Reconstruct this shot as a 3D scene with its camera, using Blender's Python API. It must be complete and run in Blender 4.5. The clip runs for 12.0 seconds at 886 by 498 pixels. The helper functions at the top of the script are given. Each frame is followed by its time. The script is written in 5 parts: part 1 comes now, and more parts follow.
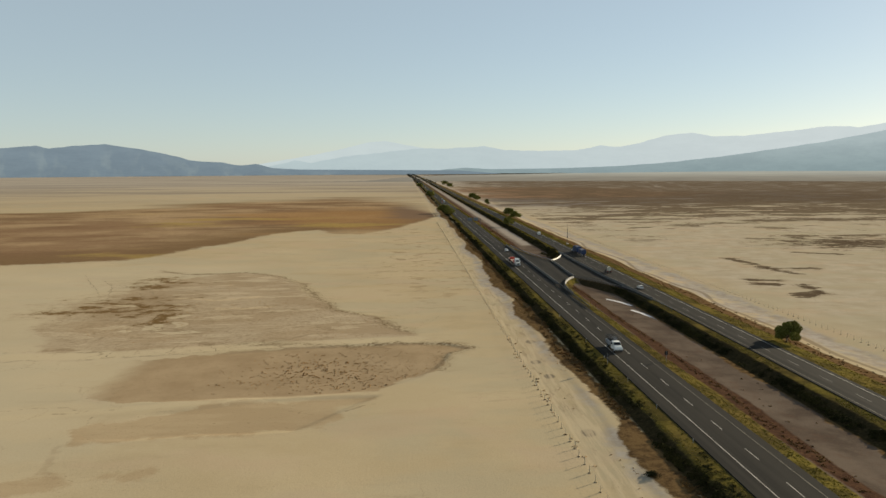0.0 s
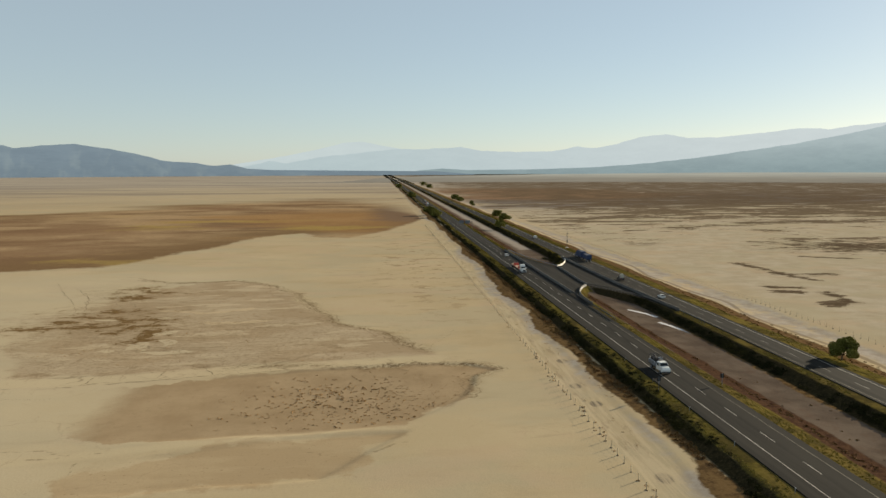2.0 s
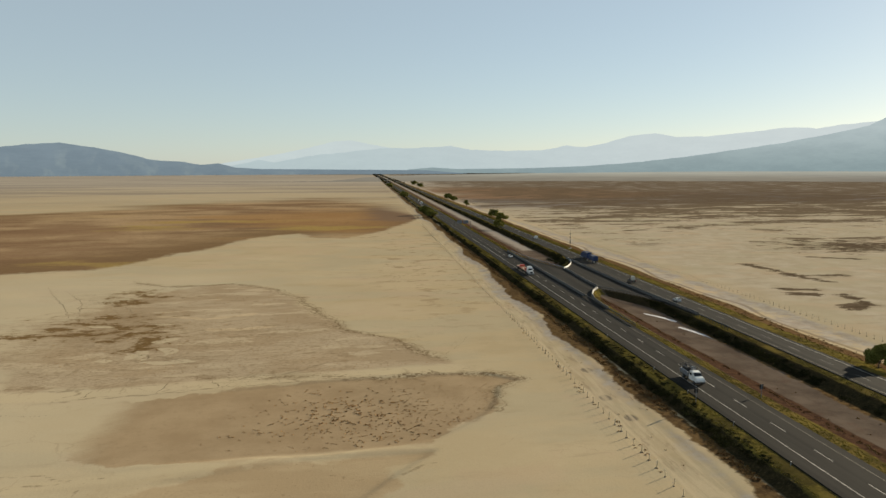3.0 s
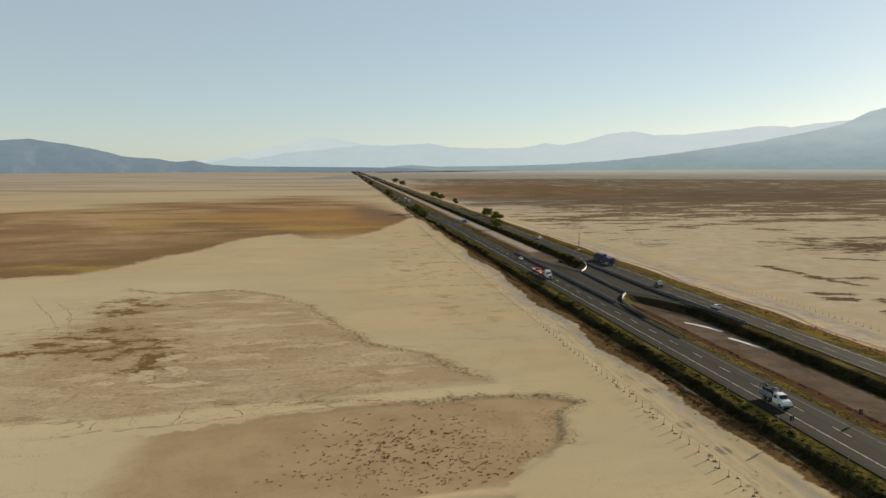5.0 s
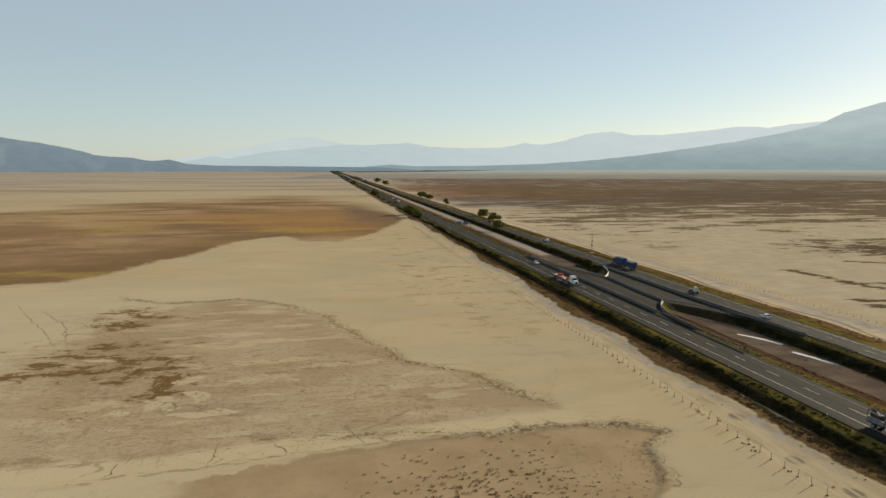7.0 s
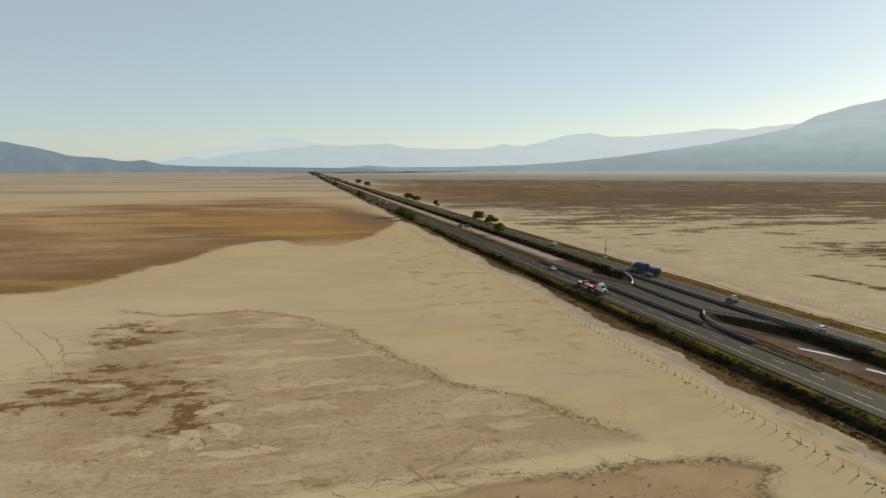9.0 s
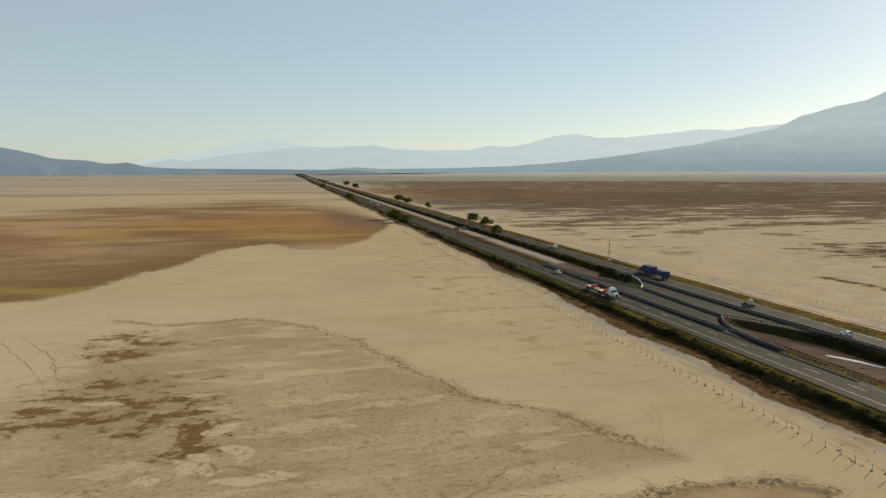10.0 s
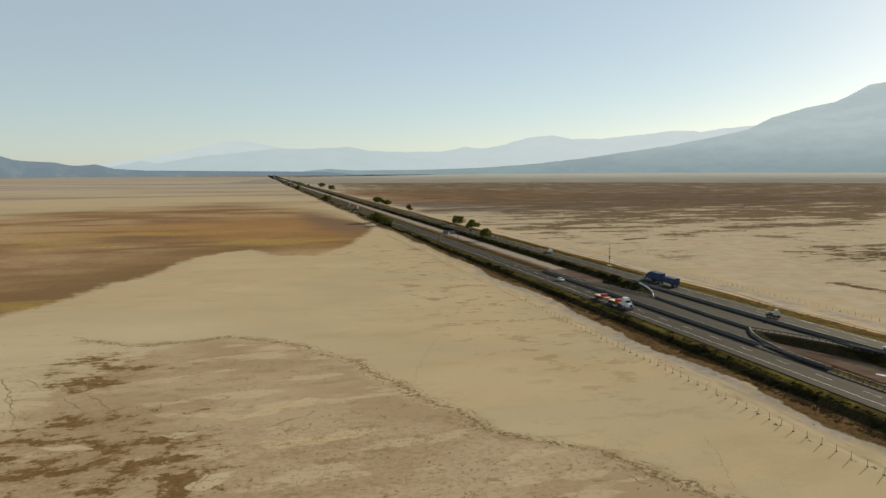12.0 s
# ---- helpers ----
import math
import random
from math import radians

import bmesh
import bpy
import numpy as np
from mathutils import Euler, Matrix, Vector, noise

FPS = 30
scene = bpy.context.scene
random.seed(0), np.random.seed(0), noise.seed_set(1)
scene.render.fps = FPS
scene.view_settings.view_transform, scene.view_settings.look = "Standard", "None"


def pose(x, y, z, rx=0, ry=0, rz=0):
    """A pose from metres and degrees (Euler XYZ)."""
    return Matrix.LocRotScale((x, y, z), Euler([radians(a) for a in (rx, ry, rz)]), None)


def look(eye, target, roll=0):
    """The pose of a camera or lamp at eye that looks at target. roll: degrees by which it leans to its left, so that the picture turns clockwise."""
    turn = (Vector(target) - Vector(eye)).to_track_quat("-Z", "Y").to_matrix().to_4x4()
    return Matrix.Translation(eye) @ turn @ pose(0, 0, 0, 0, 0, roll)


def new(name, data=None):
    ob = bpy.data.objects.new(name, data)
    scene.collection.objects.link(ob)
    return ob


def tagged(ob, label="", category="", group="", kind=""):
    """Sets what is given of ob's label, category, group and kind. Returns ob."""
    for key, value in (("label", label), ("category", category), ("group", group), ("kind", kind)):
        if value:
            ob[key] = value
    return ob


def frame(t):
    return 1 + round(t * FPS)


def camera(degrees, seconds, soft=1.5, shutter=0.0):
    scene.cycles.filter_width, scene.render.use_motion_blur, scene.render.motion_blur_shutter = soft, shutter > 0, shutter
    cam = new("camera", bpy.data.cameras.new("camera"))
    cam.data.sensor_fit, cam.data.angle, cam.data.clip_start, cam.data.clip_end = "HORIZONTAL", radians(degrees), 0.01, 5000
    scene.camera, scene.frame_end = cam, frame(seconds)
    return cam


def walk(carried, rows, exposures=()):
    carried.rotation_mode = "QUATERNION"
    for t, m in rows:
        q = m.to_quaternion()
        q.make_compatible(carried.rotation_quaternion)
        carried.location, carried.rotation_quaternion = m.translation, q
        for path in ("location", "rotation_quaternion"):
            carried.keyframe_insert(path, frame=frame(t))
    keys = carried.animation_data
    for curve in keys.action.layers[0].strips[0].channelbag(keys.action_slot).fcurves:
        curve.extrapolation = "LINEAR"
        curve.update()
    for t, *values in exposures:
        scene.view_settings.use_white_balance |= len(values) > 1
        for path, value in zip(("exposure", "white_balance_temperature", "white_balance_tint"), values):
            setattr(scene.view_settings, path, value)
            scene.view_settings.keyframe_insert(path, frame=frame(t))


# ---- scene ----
cam = camera(64.2, 12.0)
PATH = [
    (0, (0.535, -1.878, 52.193), (0.642, 0.107, 51.968), -0.3),
    (0.5, (-2.24, 3.592, 52.217), (-2.114, 5.575, 51.993), -0.2),
    (1, (-5.081, 9.111, 52.255), (-4.937, 11.093, 52.033), -0.2),
    (1.5, (-8.052, 14.604, 52.319), (-7.891, 16.585, 52.097), -0.2),
    (2, (-11.282, 19.997, 52.394), (-11.104, 21.977, 52.171), -0.2),
    (2.5, (-14.63, 25.304, 52.477), (-14.436, 27.282, 52.251), -0.3),
    (3, (-18.094, 30.625, 52.547), (-17.884, 32.601, 52.321), -0.2),
    (5, (-32.609, 52.086, 52.767), (-32.333, 54.053, 52.534), -0.1),
    (5.5, (-36.329, 57.426, 52.787), (-36.038, 59.39, 52.554), -0.0),
    (6, (-40.202, 62.797, 52.796), (-39.893, 64.759, 52.561), -0.0),
    (6.5, (-44.101, 68.264, 52.776), (-43.775, 70.224, 52.542), -0.0),
    (7, (-47.806, 73.793, 52.814), (-47.466, 75.75, 52.58), 0.0),
    (9, (-62.184, 95.688, 52.764), (-61.778, 97.632, 52.533), 0.1),
    (9.5, (-65.256, 101.267, 52.736), (-64.83, 103.208, 52.507), -0.1),
    (10, (-67.655, 106.982, 52.731), (-67.211, 108.919, 52.504), -0.1),
    (10.5, (-69.509, 112.742, 52.724), (-69.045, 114.675, 52.499), -0.2),
    (11, (-70.767, 118.606, 52.732), (-70.286, 120.534, 52.509), -0.2),
    (11.5, (-71.541, 124.511, 52.721), (-71.041, 126.435, 52.499), -0.4),
    (12, (-72.029, 130.436, 52.663), (-71.514, 132.356, 52.44), -0.2),
]
walk(cam, [(t, look(eye, target, roll)) for t, eye, target, roll in PATH], [(0, 0.9), (12, 0.9)])

# ---- light: low sun ahead and to the side, hazy blue sky ----
SUN_BEARING, SUN_HEIGHT = 60.0, 16.3
world = bpy.data.worlds.new("sky")
scene.world = world
world.use_nodes = True
wn = world.node_tree.nodes
sky = wn.new("ShaderNodeTexSky")
sky.sky_type, sky.sun_disc = "NISHITA", False
sky.sun_elevation, sky.sun_rotation = radians(SUN_HEIGHT), radians(SUN_BEARING)
sky.altitude, sky.air_density, sky.dust_density, sky.ozone_density = 1400, 1.0, 0.95, 1.1
haze = wn.new("ShaderNodeMix")
haze.data_type = "RGBA"
haze.inputs[0].default_value, haze.inputs[7].default_value = 0.49, (5.65, 6.6, 6.75, 1)
world.node_tree.links.new(sky.outputs["Color"], haze.inputs[6])
world.node_tree.links.new(haze.outputs[2], wn["Background"].inputs["Color"])
wn["Background"].inputs["Strength"].default_value = 0.0555
lamp = bpy.data.lights.new("sun", "SUN")
lamp.energy, lamp.angle, lamp.color = 5.0, radians(0.6), (1.0, 0.86, 0.62)
sun = new("sun", lamp)
b, e = radians(SUN_BEARING), radians(SUN_HEIGHT)
sun.matrix_world = look((math.sin(b) * 500, math.cos(b) * 500, math.tan(e) * 500), (0, 0, 0))

# ---- small tools ----
HUB = np.array([-38.0, 65.0, 52.6])
NEAR, SPAN = 2500.0, 2330.0


def far_in(p):
    """Draws what lies beyond 2.5 km in towards the middle of the flight, along the line of sight, so that 60 km fit into 4.8 km."""
    p = np.asarray(p, float)
    v = p - HUB
    d = np.hypot(v[..., 0], v[..., 1])
    r = np.where(d > NEAR, NEAR + SPAN * (1 - np.exp(-(np.maximum(d, NEAR) - NEAR) / SPAN)), np.maximum(d, 1e-6))
    return HUB + v * (r / np.maximum(d, 1e-6))[..., None]


def mesh_from(name, verts, faces, mats, attrs=None, smooth=False, slots=None):
    """A mesh from arrays: verts n x 3, faces m x k."""
    verts, faces = np.asarray(verts, np.float32), np.asarray(faces, np.int32)
    me = bpy.data.meshes.new(name)
    m, k = faces.shape
    me.vertices.add(len(verts)), me.loops.add(m * k), me.polygons.add(m)
    me.vertices.foreach_set("co", verts.ravel())
    me.loops.foreach_set("vertex_index", faces.ravel())
    me.polygons.foreach_set("loop_start", np.arange(m, dtype=np.int32) * k)
    me.polygons.foreach_set("loop_total", np.full(m, k, np.int32))
    me.polygons.foreach_set("use_smooth", np.full(m, bool(smooth)))
    for mat in mats if isinstance(mats, (list, tuple)) else [mats]:
        me.materials.append(mat)
    if slots is not None:
        me.polygons.foreach_set("material_index", np.asarray(slots, np.int32))
    for key, vals in (attrs or {}).items():
        vals = np.asarray(vals, np.float32)
        kind = "FLOAT_VECTOR" if vals.ndim == 2 else "FLOAT"
        a = me.attributes.new(key, kind, "POINT")
        a.data.foreach_set("vector" if vals.ndim == 2 else "value", vals.ravel())
    me.update(calc_edges=True)
    me.validate()
    return me


def grid_faces(nx, ny):
    i = (np.arange(ny - 1)[:, None] * nx + np.arange(nx - 1)[None, :]).ravel()
    return np.stack([i, i + 1, i + nx + 1, i + nx], -1)


def part(name, bm, mat, parent=None, label="", smooth=False):
    """Links a bmesh as one mesh object under its parent."""
    me = bpy.data.meshes.new(name)
    bmesh.ops.recalc_face_normals(bm, faces=bm.faces)
    if smooth:
        for f in bm.faces:
            f.smooth = True
    bm.to_mesh(me)
    bm.free()
    me.materials.append(mat)
    ob = new(name, me)
    ob.parent = parent
    if label:
        ob["label"] = label
    return ob


def piece(name, me, parent, m=None):
    """One more object on shared mesh data."""
    ob = new(name, me)
    ob.parent = parent
    if m is not None:
        ob.matrix_basis = m
    return ob


def box(bm, x0, x1, y0, y1, z0, z1, bevel=0.0, taper=(1, 1)):
    """A box; taper narrows its top in x and y."""
    cx, cy = (x0 + x1) / 2, (y0 + y1) / 2
    vs = [bm.verts.new((x, y, z0)) for x, y in ((x0, y0), (x1, y0), (x1, y1), (x0, y1))]
    vs += [bm.verts.new((cx + (x - cx) * taper[0], cy + (y - cy) * taper[1], z1)) for x, y in ((x0, y0), (x1, y0), (x1, y1), (x0, y1))]
    fs = [bm.faces.new([vs[i] for i in f]) for f in ((3, 2, 1, 0), (4, 5, 6, 7), (0, 1, 5, 4), (1, 2, 6, 5), (2, 3, 7, 6), (3, 0, 4, 7))]
    if bevel:
        bmesh.ops.bevel(bm, geom=list({e for f in fs for e in f.edges}), offset=bevel, segments=2, affect="EDGES", clamp_overlap=True)


def profile(bm, pts, x0, x1, inset=0.0, bevel=0.0):
    """A side outline of (y, z) drawn out across x; inset pulls in the points above the middle height."""
    mid = sum(z for _, z in pts) / len(pts)
    a = [bm.verts.new((x0 + (inset if z > mid else 0), y, z)) for y, z in pts]
    c = [bm.verts.new((x1 - (inset if z > mid else 0), y, z)) for y, z in pts]
    fs = [bm.faces.new(a), bm.faces.new(c[::-1])]
    n = len(pts)
    fs += [bm.faces.new((a[i], c[i], c[(i + 1) % n], a[(i + 1) % n])) for i in range(n)]
    if bevel:
        bmesh.ops.bevel(bm, geom=list({e for f in fs for e in f.edges}), offset=bevel, segments=2, affect="EDGES", clamp_overlap=True)


def tube(bm, p, q, r0, r1=None, n=8):
    """A tapered round bar from p to q."""
    p, q = Vector(p), Vector(q)
    m = Matrix.Translation((p + q) / 2) @ (q - p).to_track_quat("Z", "Y").to_matrix().to_4x4()
    bmesh.ops.create_cone(bm, cap_ends=True, segments=n, radius1=r0, radius2=r0 if r1 is None else r1, depth=(q - p).length, matrix=m)


def thing(name, label, category, m=None, group="", kind=""):
    ob = new(name)
    ob.empty_display_size = 0.3
    if m is not None:
        ob.matrix_world = m
    return tagged(ob, label, category, group, kind)


# ---- materials ----
class Nodes:
    """A short hand for building a node material."""

    def __init__(self, name):
        self.mat = bpy.data.materials.new(name)
        self.mat.use_nodes = True
        self.t = self.mat.node_tree
        self.bsdf = self.t.nodes["Principled BSDF"]

    def put(self, sock, v):
        if isinstance(v, bpy.types.NodeSocket):
            self.t.links.new(v, sock)
        elif isinstance(v, (tuple, list)):
            sock.default_value = (*v, 1.0) if len(v) == 3 and sock.type == "RGBA" else v
        else:
            sock.default_value = v

    def math(self, op, a, b=0.0, c=0.0):
        n = self.t.nodes.new("ShaderNodeMath")
        n.operation = op
        for s, v in zip(n.inputs, (a, b, c)):
            self.put(s, v)
        return n.outputs[0]

    def attr(self, key, vector=False):
        n = self.t.nodes.new("ShaderNodeAttribute")
        n.attribute_name = key
        return n.outputs["Vector" if vector else "Fac"]

    def coords(self):
        return self.t.nodes.new("ShaderNodeTexCoord").outputs["Object"]

    def stretch(self, vec, s, off=(0, 0, 0), turn=0.0):
        n = self.t.nodes.new("ShaderNodeMapping")
        self.put(n.inputs["Vector"], vec)
        n.inputs["Scale"].default_value, n.inputs["Location"].default_value = s, off
        n.inputs["Rotation"].default_value = (0, 0, radians(turn))
        return n.outputs[0]

    def noise(self, vec, scale, detail=4.0, rough=0.55):
        n = self.t.nodes.new("ShaderNodeTexNoise")
        self.put(n.inputs["Vector"], vec)
        n.inputs["Scale"].default_value, n.inputs["Detail"].default_value, n.inputs["Roughness"].default_value = scale, detail, rough
        return n.outputs["Fac"]

    def cells(self, vec, scale, feature="DISTANCE_TO_EDGE"):
        n = self.t.nodes.new("ShaderNodeTexVoronoi")
        n.feature = feature
        self.put(n.inputs["Vector"], vec)
        n.inputs["Scale"].default_value = scale
        return n.outputs["Distance"]

    def step(self, v, lo, hi, a=0.0, b=1.0):
        n = self.t.nodes.new("ShaderNodeMapRange")
        n.interpolation_type = "SMOOTHSTEP"
        for s, w in zip(n.inputs, (v, lo, hi, a, b)):
            self.put(s, w)
        return n.outputs[0]

    def mix(self, f, a, b, how="MIX"):
        n = self.t.nodes.new("ShaderNodeMix")
        n.data_type, n.blend_type = "RGBA", how
        for s, v in zip((n.inputs[0], n.inputs[6], n.inputs[7]), (f, a, b)):
            self.put(s, v)
        return n.outputs[2]

    def bump(self, h, strength=0.3, dist=0.05):
        n = self.t.nodes.new("ShaderNodeBump")
        self.put(n.inputs["Height"], h)
        n.inputs["Strength"].default_value, n.inputs["Distance"].default_value = strength, dist
        self.t.links.new(n.outputs[0], self.bsdf.inputs["Normal"])

    def done(self, colour, rough=0.9, metal=0.0, spec=0.3):
        self.put(self.bsdf.inputs["Base Color"], colour)
        self.put(self.bsdf.inputs["Roughness"], rough)
        self.bsdf.inputs["Metallic"].default_value = metal
        self.bsdf.inputs["Specular IOR Level"].default_value = spec
        return self.mat


def plain(name, a, b, scale=3.0, rough=0.6, metal=0.0, bump=0.0, spec=0.4):
    """Two tones in blotches and grain, for paint, metal and the like."""
    k = Nodes(name)
    c = k.coords()
    f = k.math("ADD", k.math("MULTIPLY", k.noise(c, scale, 3), 0.7), k.math("MULTIPLY", k.noise(c, scale * 9, 2), 0.3))
    if bump:
        k.bump(f, bump, 0.02)
    return k.done(k.mix(k.step(f, 0.35, 0.68), a, b), k.step(f, 0.3, 0.7, rough * 0.8, min(1, rough * 1.15)), metal, spec)


def leafy(name, a, b, c):
    """Leaves: a tone of its own for every clump, and patches of growth."""
    k = Nodes(name)
    r = k.t.nodes.new("ShaderNodeNewGeometry").outputs["Random Per Island"]
    big = k.noise(k.coords(), 0.12, 3)
    col = k.mix(k.step(big, 0.42, 0.62), k.mix(r, a, b), k.mix(r, b, c))
    return k.done(col, 0.95, 0.0, 0.04)


def ground_material():
    k = Nodes("dry_lake_bed")
    p = k.attr("plan", True)
    mul, add, sub = (lambda a, b: k.math("MULTIPLY", a, b)), (lambda a, b: k.math("ADD", a, b)), (lambda a, b: k.math("SUBTRACT", a, b))
    n400, n60, n12 = k.noise(p, 0.0026, 5), k.noise(p, 0.018, 5), k.noise(p, 0.085, 6, 0.62)
    n5, n2, n05 = k.noise(p, 0.22, 6, 0.68), k.noise(p, 0.55, 5, 0.68), k.noise(p, 2.2, 3, 0.6)
    drift = k.noise(k.stretch(p, (0.45, 1, 1), (31, 7, 0)), 0.06, 7, 0.62)
    edge = mul(sub(add(mul(n12, 0.5), mul(n5, 0.5)), 0.5), 3.2)
    bays = add(mul(sub(n60, 0.5), 3.2), mul(edge, 0.7))

    def zone(key, amp, soft):
        """1 inside a zone whose border wanders by amp metres."""
        return k.step(add(k.attr(key), mul(edge, amp)), -soft, soft)

    # bare pan: pale clay in broad drifts
    col = k.mix(k.step(n60, 0.32, 0.68), (0.51, 0.40, 0.228), (0.56, 0.45, 0.268))
    col = k.mix(mul(k.step(n400, 0.42, 0.62), 0.7), col, (0.52, 0.40, 0.225))
    col = k.mix(mul(k.step(drift, 0.50, 0.68), 0.45), col, (0.42, 0.325, 0.18))
    col = k.mix(mul(k.step(n5, 0.5, 0.72), 0.22), col, (0.60, 0.49, 0.30))
    col = k.mix(mul(k.step(k.attr("east"), -6, 30), 0.8), col, k.mix(k.step(n12, 0.36, 0.64), (0.44, 0.365, 0.245), (0.55, 0.475, 0.34)))
    film = k.noise(k.stretch(p, (0.5, 1, 1), (70, 20, 0), 14), 0.028, 7, 0.6)
    col = k.mix(mul(k.step(film, 0.47, 0.58), 0.55), col, (0.475, 0.405, 0.255))
    col = k.mix(mul(k.step(film, 0.44, 0.36), 0.30), col, (0.585, 0.468, 0.295))
    blush = k.noise(k.stretch(p, (0.6, 1, 1), (12, 88, 0), 20), 0.045, 6, 0.6)
    col = k.mix(mul(k.step(blush, 0.52, 0.62), 0.4), col, (0.545, 0.405, 0.25))
    wisp = k.noise(k.stretch(p, (0.35, 1.3, 1), (15, 60, 0), 8), 0.11, 8, 0.7)
    col = k.mix(mul(mul(k.step(wisp, 0.55, 0.66), k.step(n60, 0.42, 0.6)), 0.45), col, (0.36, 0.275, 0.16))
    col = k.mix(mul(k.step(add(k.attr("pale_west"), mul(edge, 16)), -30, 40), 0.5), col, (0.585, 0.492, 0.318))
    # faint scuffs near the road
    sf = mul(k.step(k.noise(k.stretch(p, (0.7, 1, 1), (90, 3, 0)), 0.12, 8, 0.72), 0.545, 0.59), k.step(k.attr("scuffs"), -12, 20))
    col = k.mix(mul(sf, 0.7), col, (0.31, 0.22, 0.12))
    # far flats in broad streaks, their colour paled with distance to paint in haze
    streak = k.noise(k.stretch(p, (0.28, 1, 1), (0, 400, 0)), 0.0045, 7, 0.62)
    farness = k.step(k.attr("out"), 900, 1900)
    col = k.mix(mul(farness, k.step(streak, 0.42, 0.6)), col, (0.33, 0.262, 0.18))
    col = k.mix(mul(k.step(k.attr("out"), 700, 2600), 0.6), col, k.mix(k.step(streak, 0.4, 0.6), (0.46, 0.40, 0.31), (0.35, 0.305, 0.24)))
    # dark wet ground beyond the road, its tones greyed to paint in haze
    mid = k.noise(k.stretch(p, (0.22, 1, 1), (3, 70, 0)), 0.0075, 8, 0.66)
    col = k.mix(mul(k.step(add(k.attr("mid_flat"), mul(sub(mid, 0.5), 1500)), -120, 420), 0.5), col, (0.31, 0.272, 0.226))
    dz = add(k.attr("dark_flat"), mul(sub(add(mul(streak, 0.45), mul(mid, 0.55)), 0.5), 1300))
    dk = k.mix(k.step(k.noise(k.stretch(p, (0.3, 1, 1), (50, 0, 0)), 0.006, 6, 0.65), 0.4, 0.62), (0.138, 0.113, 0.094), (0.222, 0.185, 0.152))
    col = k.mix(mul(k.step(dz, -60, 110), 0.88), col, dk)
    col = k.mix(mul(k.step(add(k.attr("rust_flat"), mul(sub(streak, 0.5), 900)), -60, 120), 0.75), col, (0.30, 0.175, 0.09))
    # more painted haze: the ground colour pales from 1.9 km outwards
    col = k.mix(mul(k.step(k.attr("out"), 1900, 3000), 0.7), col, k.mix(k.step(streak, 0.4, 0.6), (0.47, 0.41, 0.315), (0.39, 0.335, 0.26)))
    # broken dark scabs in front of it
    scab = add(mul(k.noise(k.stretch(p, (0.55, 1, 1), (5, 90, 0)), 0.024, 9, 0.72), 0.75), mul(n5, 0.25))
    lim = k.step(k.attr("scabs"), -60, 160, 0.572, 0.448)
    sc = mul(k.step(sub(scab, lim), 0.0, 0.012), k.step(k.attr("scabs"), -110, -10))
    col = k.mix(mul(sc, 0.9), col, k.mix(k.step(n5, 0.35, 0.65), (0.105, 0.073, 0.042), (0.19, 0.138, 0.085)))
    vn = add(mul(k.attr("veins"), 0.30), mul(sub(k.noise(k.stretch(p, (0.5, 1, 1), (5, 9, 0)), 0.13, 9, 0.75), 0.5), 8.5))
    col = k.mix(mul(k.step(vn, -0.9, 0.2), 0.28), col, (0.26, 0.20, 0.13))
    col = k.mix(mul(k.step(vn, -0.15, 0.08), 0.95), col, k.mix(k.step(n5, 0.35, 0.65), (0.085, 0.058, 0.033), (0.15, 0.108, 0.066)))
    # brown field of dry growth, rust and straw in it
    br = k.step(add(add(k.attr("brown"), mul(edge, 9)), mul(mul(sub(streak, 0.5), 750), k.step(k.attr("north"), 900, 1200))), -4, k.step(k.attr("north"), 760, 1200, 4, 150))
    bs = k.noise(k.stretch(p, (0.4, 1, 1), (11, 0, 0)), 0.016, 8, 0.66)
    bc = k.mix(k.step(bs, 0.38, 0.58), (0.238, 0.152, 0.080), (0.45, 0.31, 0.165))
    bc = k.mix(mul(k.step(k.noise(p, 0.0055, 5), 0.46, 0.6), 0.7), bc, (0.25, 0.148, 0.078))
    bc = k.mix(mul(k.step(k.attr("brown"), 90, 8, 0, 1), 0.75), bc, (0.212, 0.134, 0.064))
    bc = k.mix(mul(k.step(k.noise(p, 0.007, 5), 0.5, 0.6), k.step(k.attr("tan_in"), -30, 50)), bc, (0.45, 0.31, 0.155))
    bc = k.mix(mul(k.step(add(k.attr("rust"), mul(sub(bs, 0.5), 420)), -30, 70), 0.75), bc, (0.37, 0.205, 0.078))
    bc = k.mix(mul(k.step(add(k.attr("straw"), mul(sub(bs, 0.5), 260)), -8, 30), 0.75), bc, (0.40, 0.28, 0.085))
    bc = k.mix(mul(k.step(n5, 0.45, 0.7), 0.4), bc, (0.17, 0.102, 0.05))
    bc = k.mix(mul(k.step(add(k.attr("dusk"), mul(sub(bs, 0.5), 120)), -12, 20), 0.85), bc, (0.20, 0.135, 0.088))
    lobe = k.step(add(k.attr("lobe"), mul(edge, 14)), -20, 40, 1.0, 0.55)
    col = k.mix(mul(br, lobe), col, bc)
    # mottled mud flat
    md = mul(zone("mud", 3.5, 2.0), k.step(add(k.attr("mud_west"), mul(edge, 24)), -14, 22))
    flow = k.noise(k.stretch(p, (0.34, 1, 1), (3, 3, 0), -9), 0.105, 7, 0.6)
    lobes = k.noise(k.stretch(p, (0.5, 1, 1), (40, 9, 0), -9), 0.05, 5, 0.55)
    mc = k.mix(k.step(lobes, 0.43, 0.57), (0.415, 0.310, 0.182), (0.475, 0.370, 0.228))
    mc = k.mix(mul(k.step(flow, 0.545, 0.60), 0.75), mc, (0.565, 0.452, 0.28))
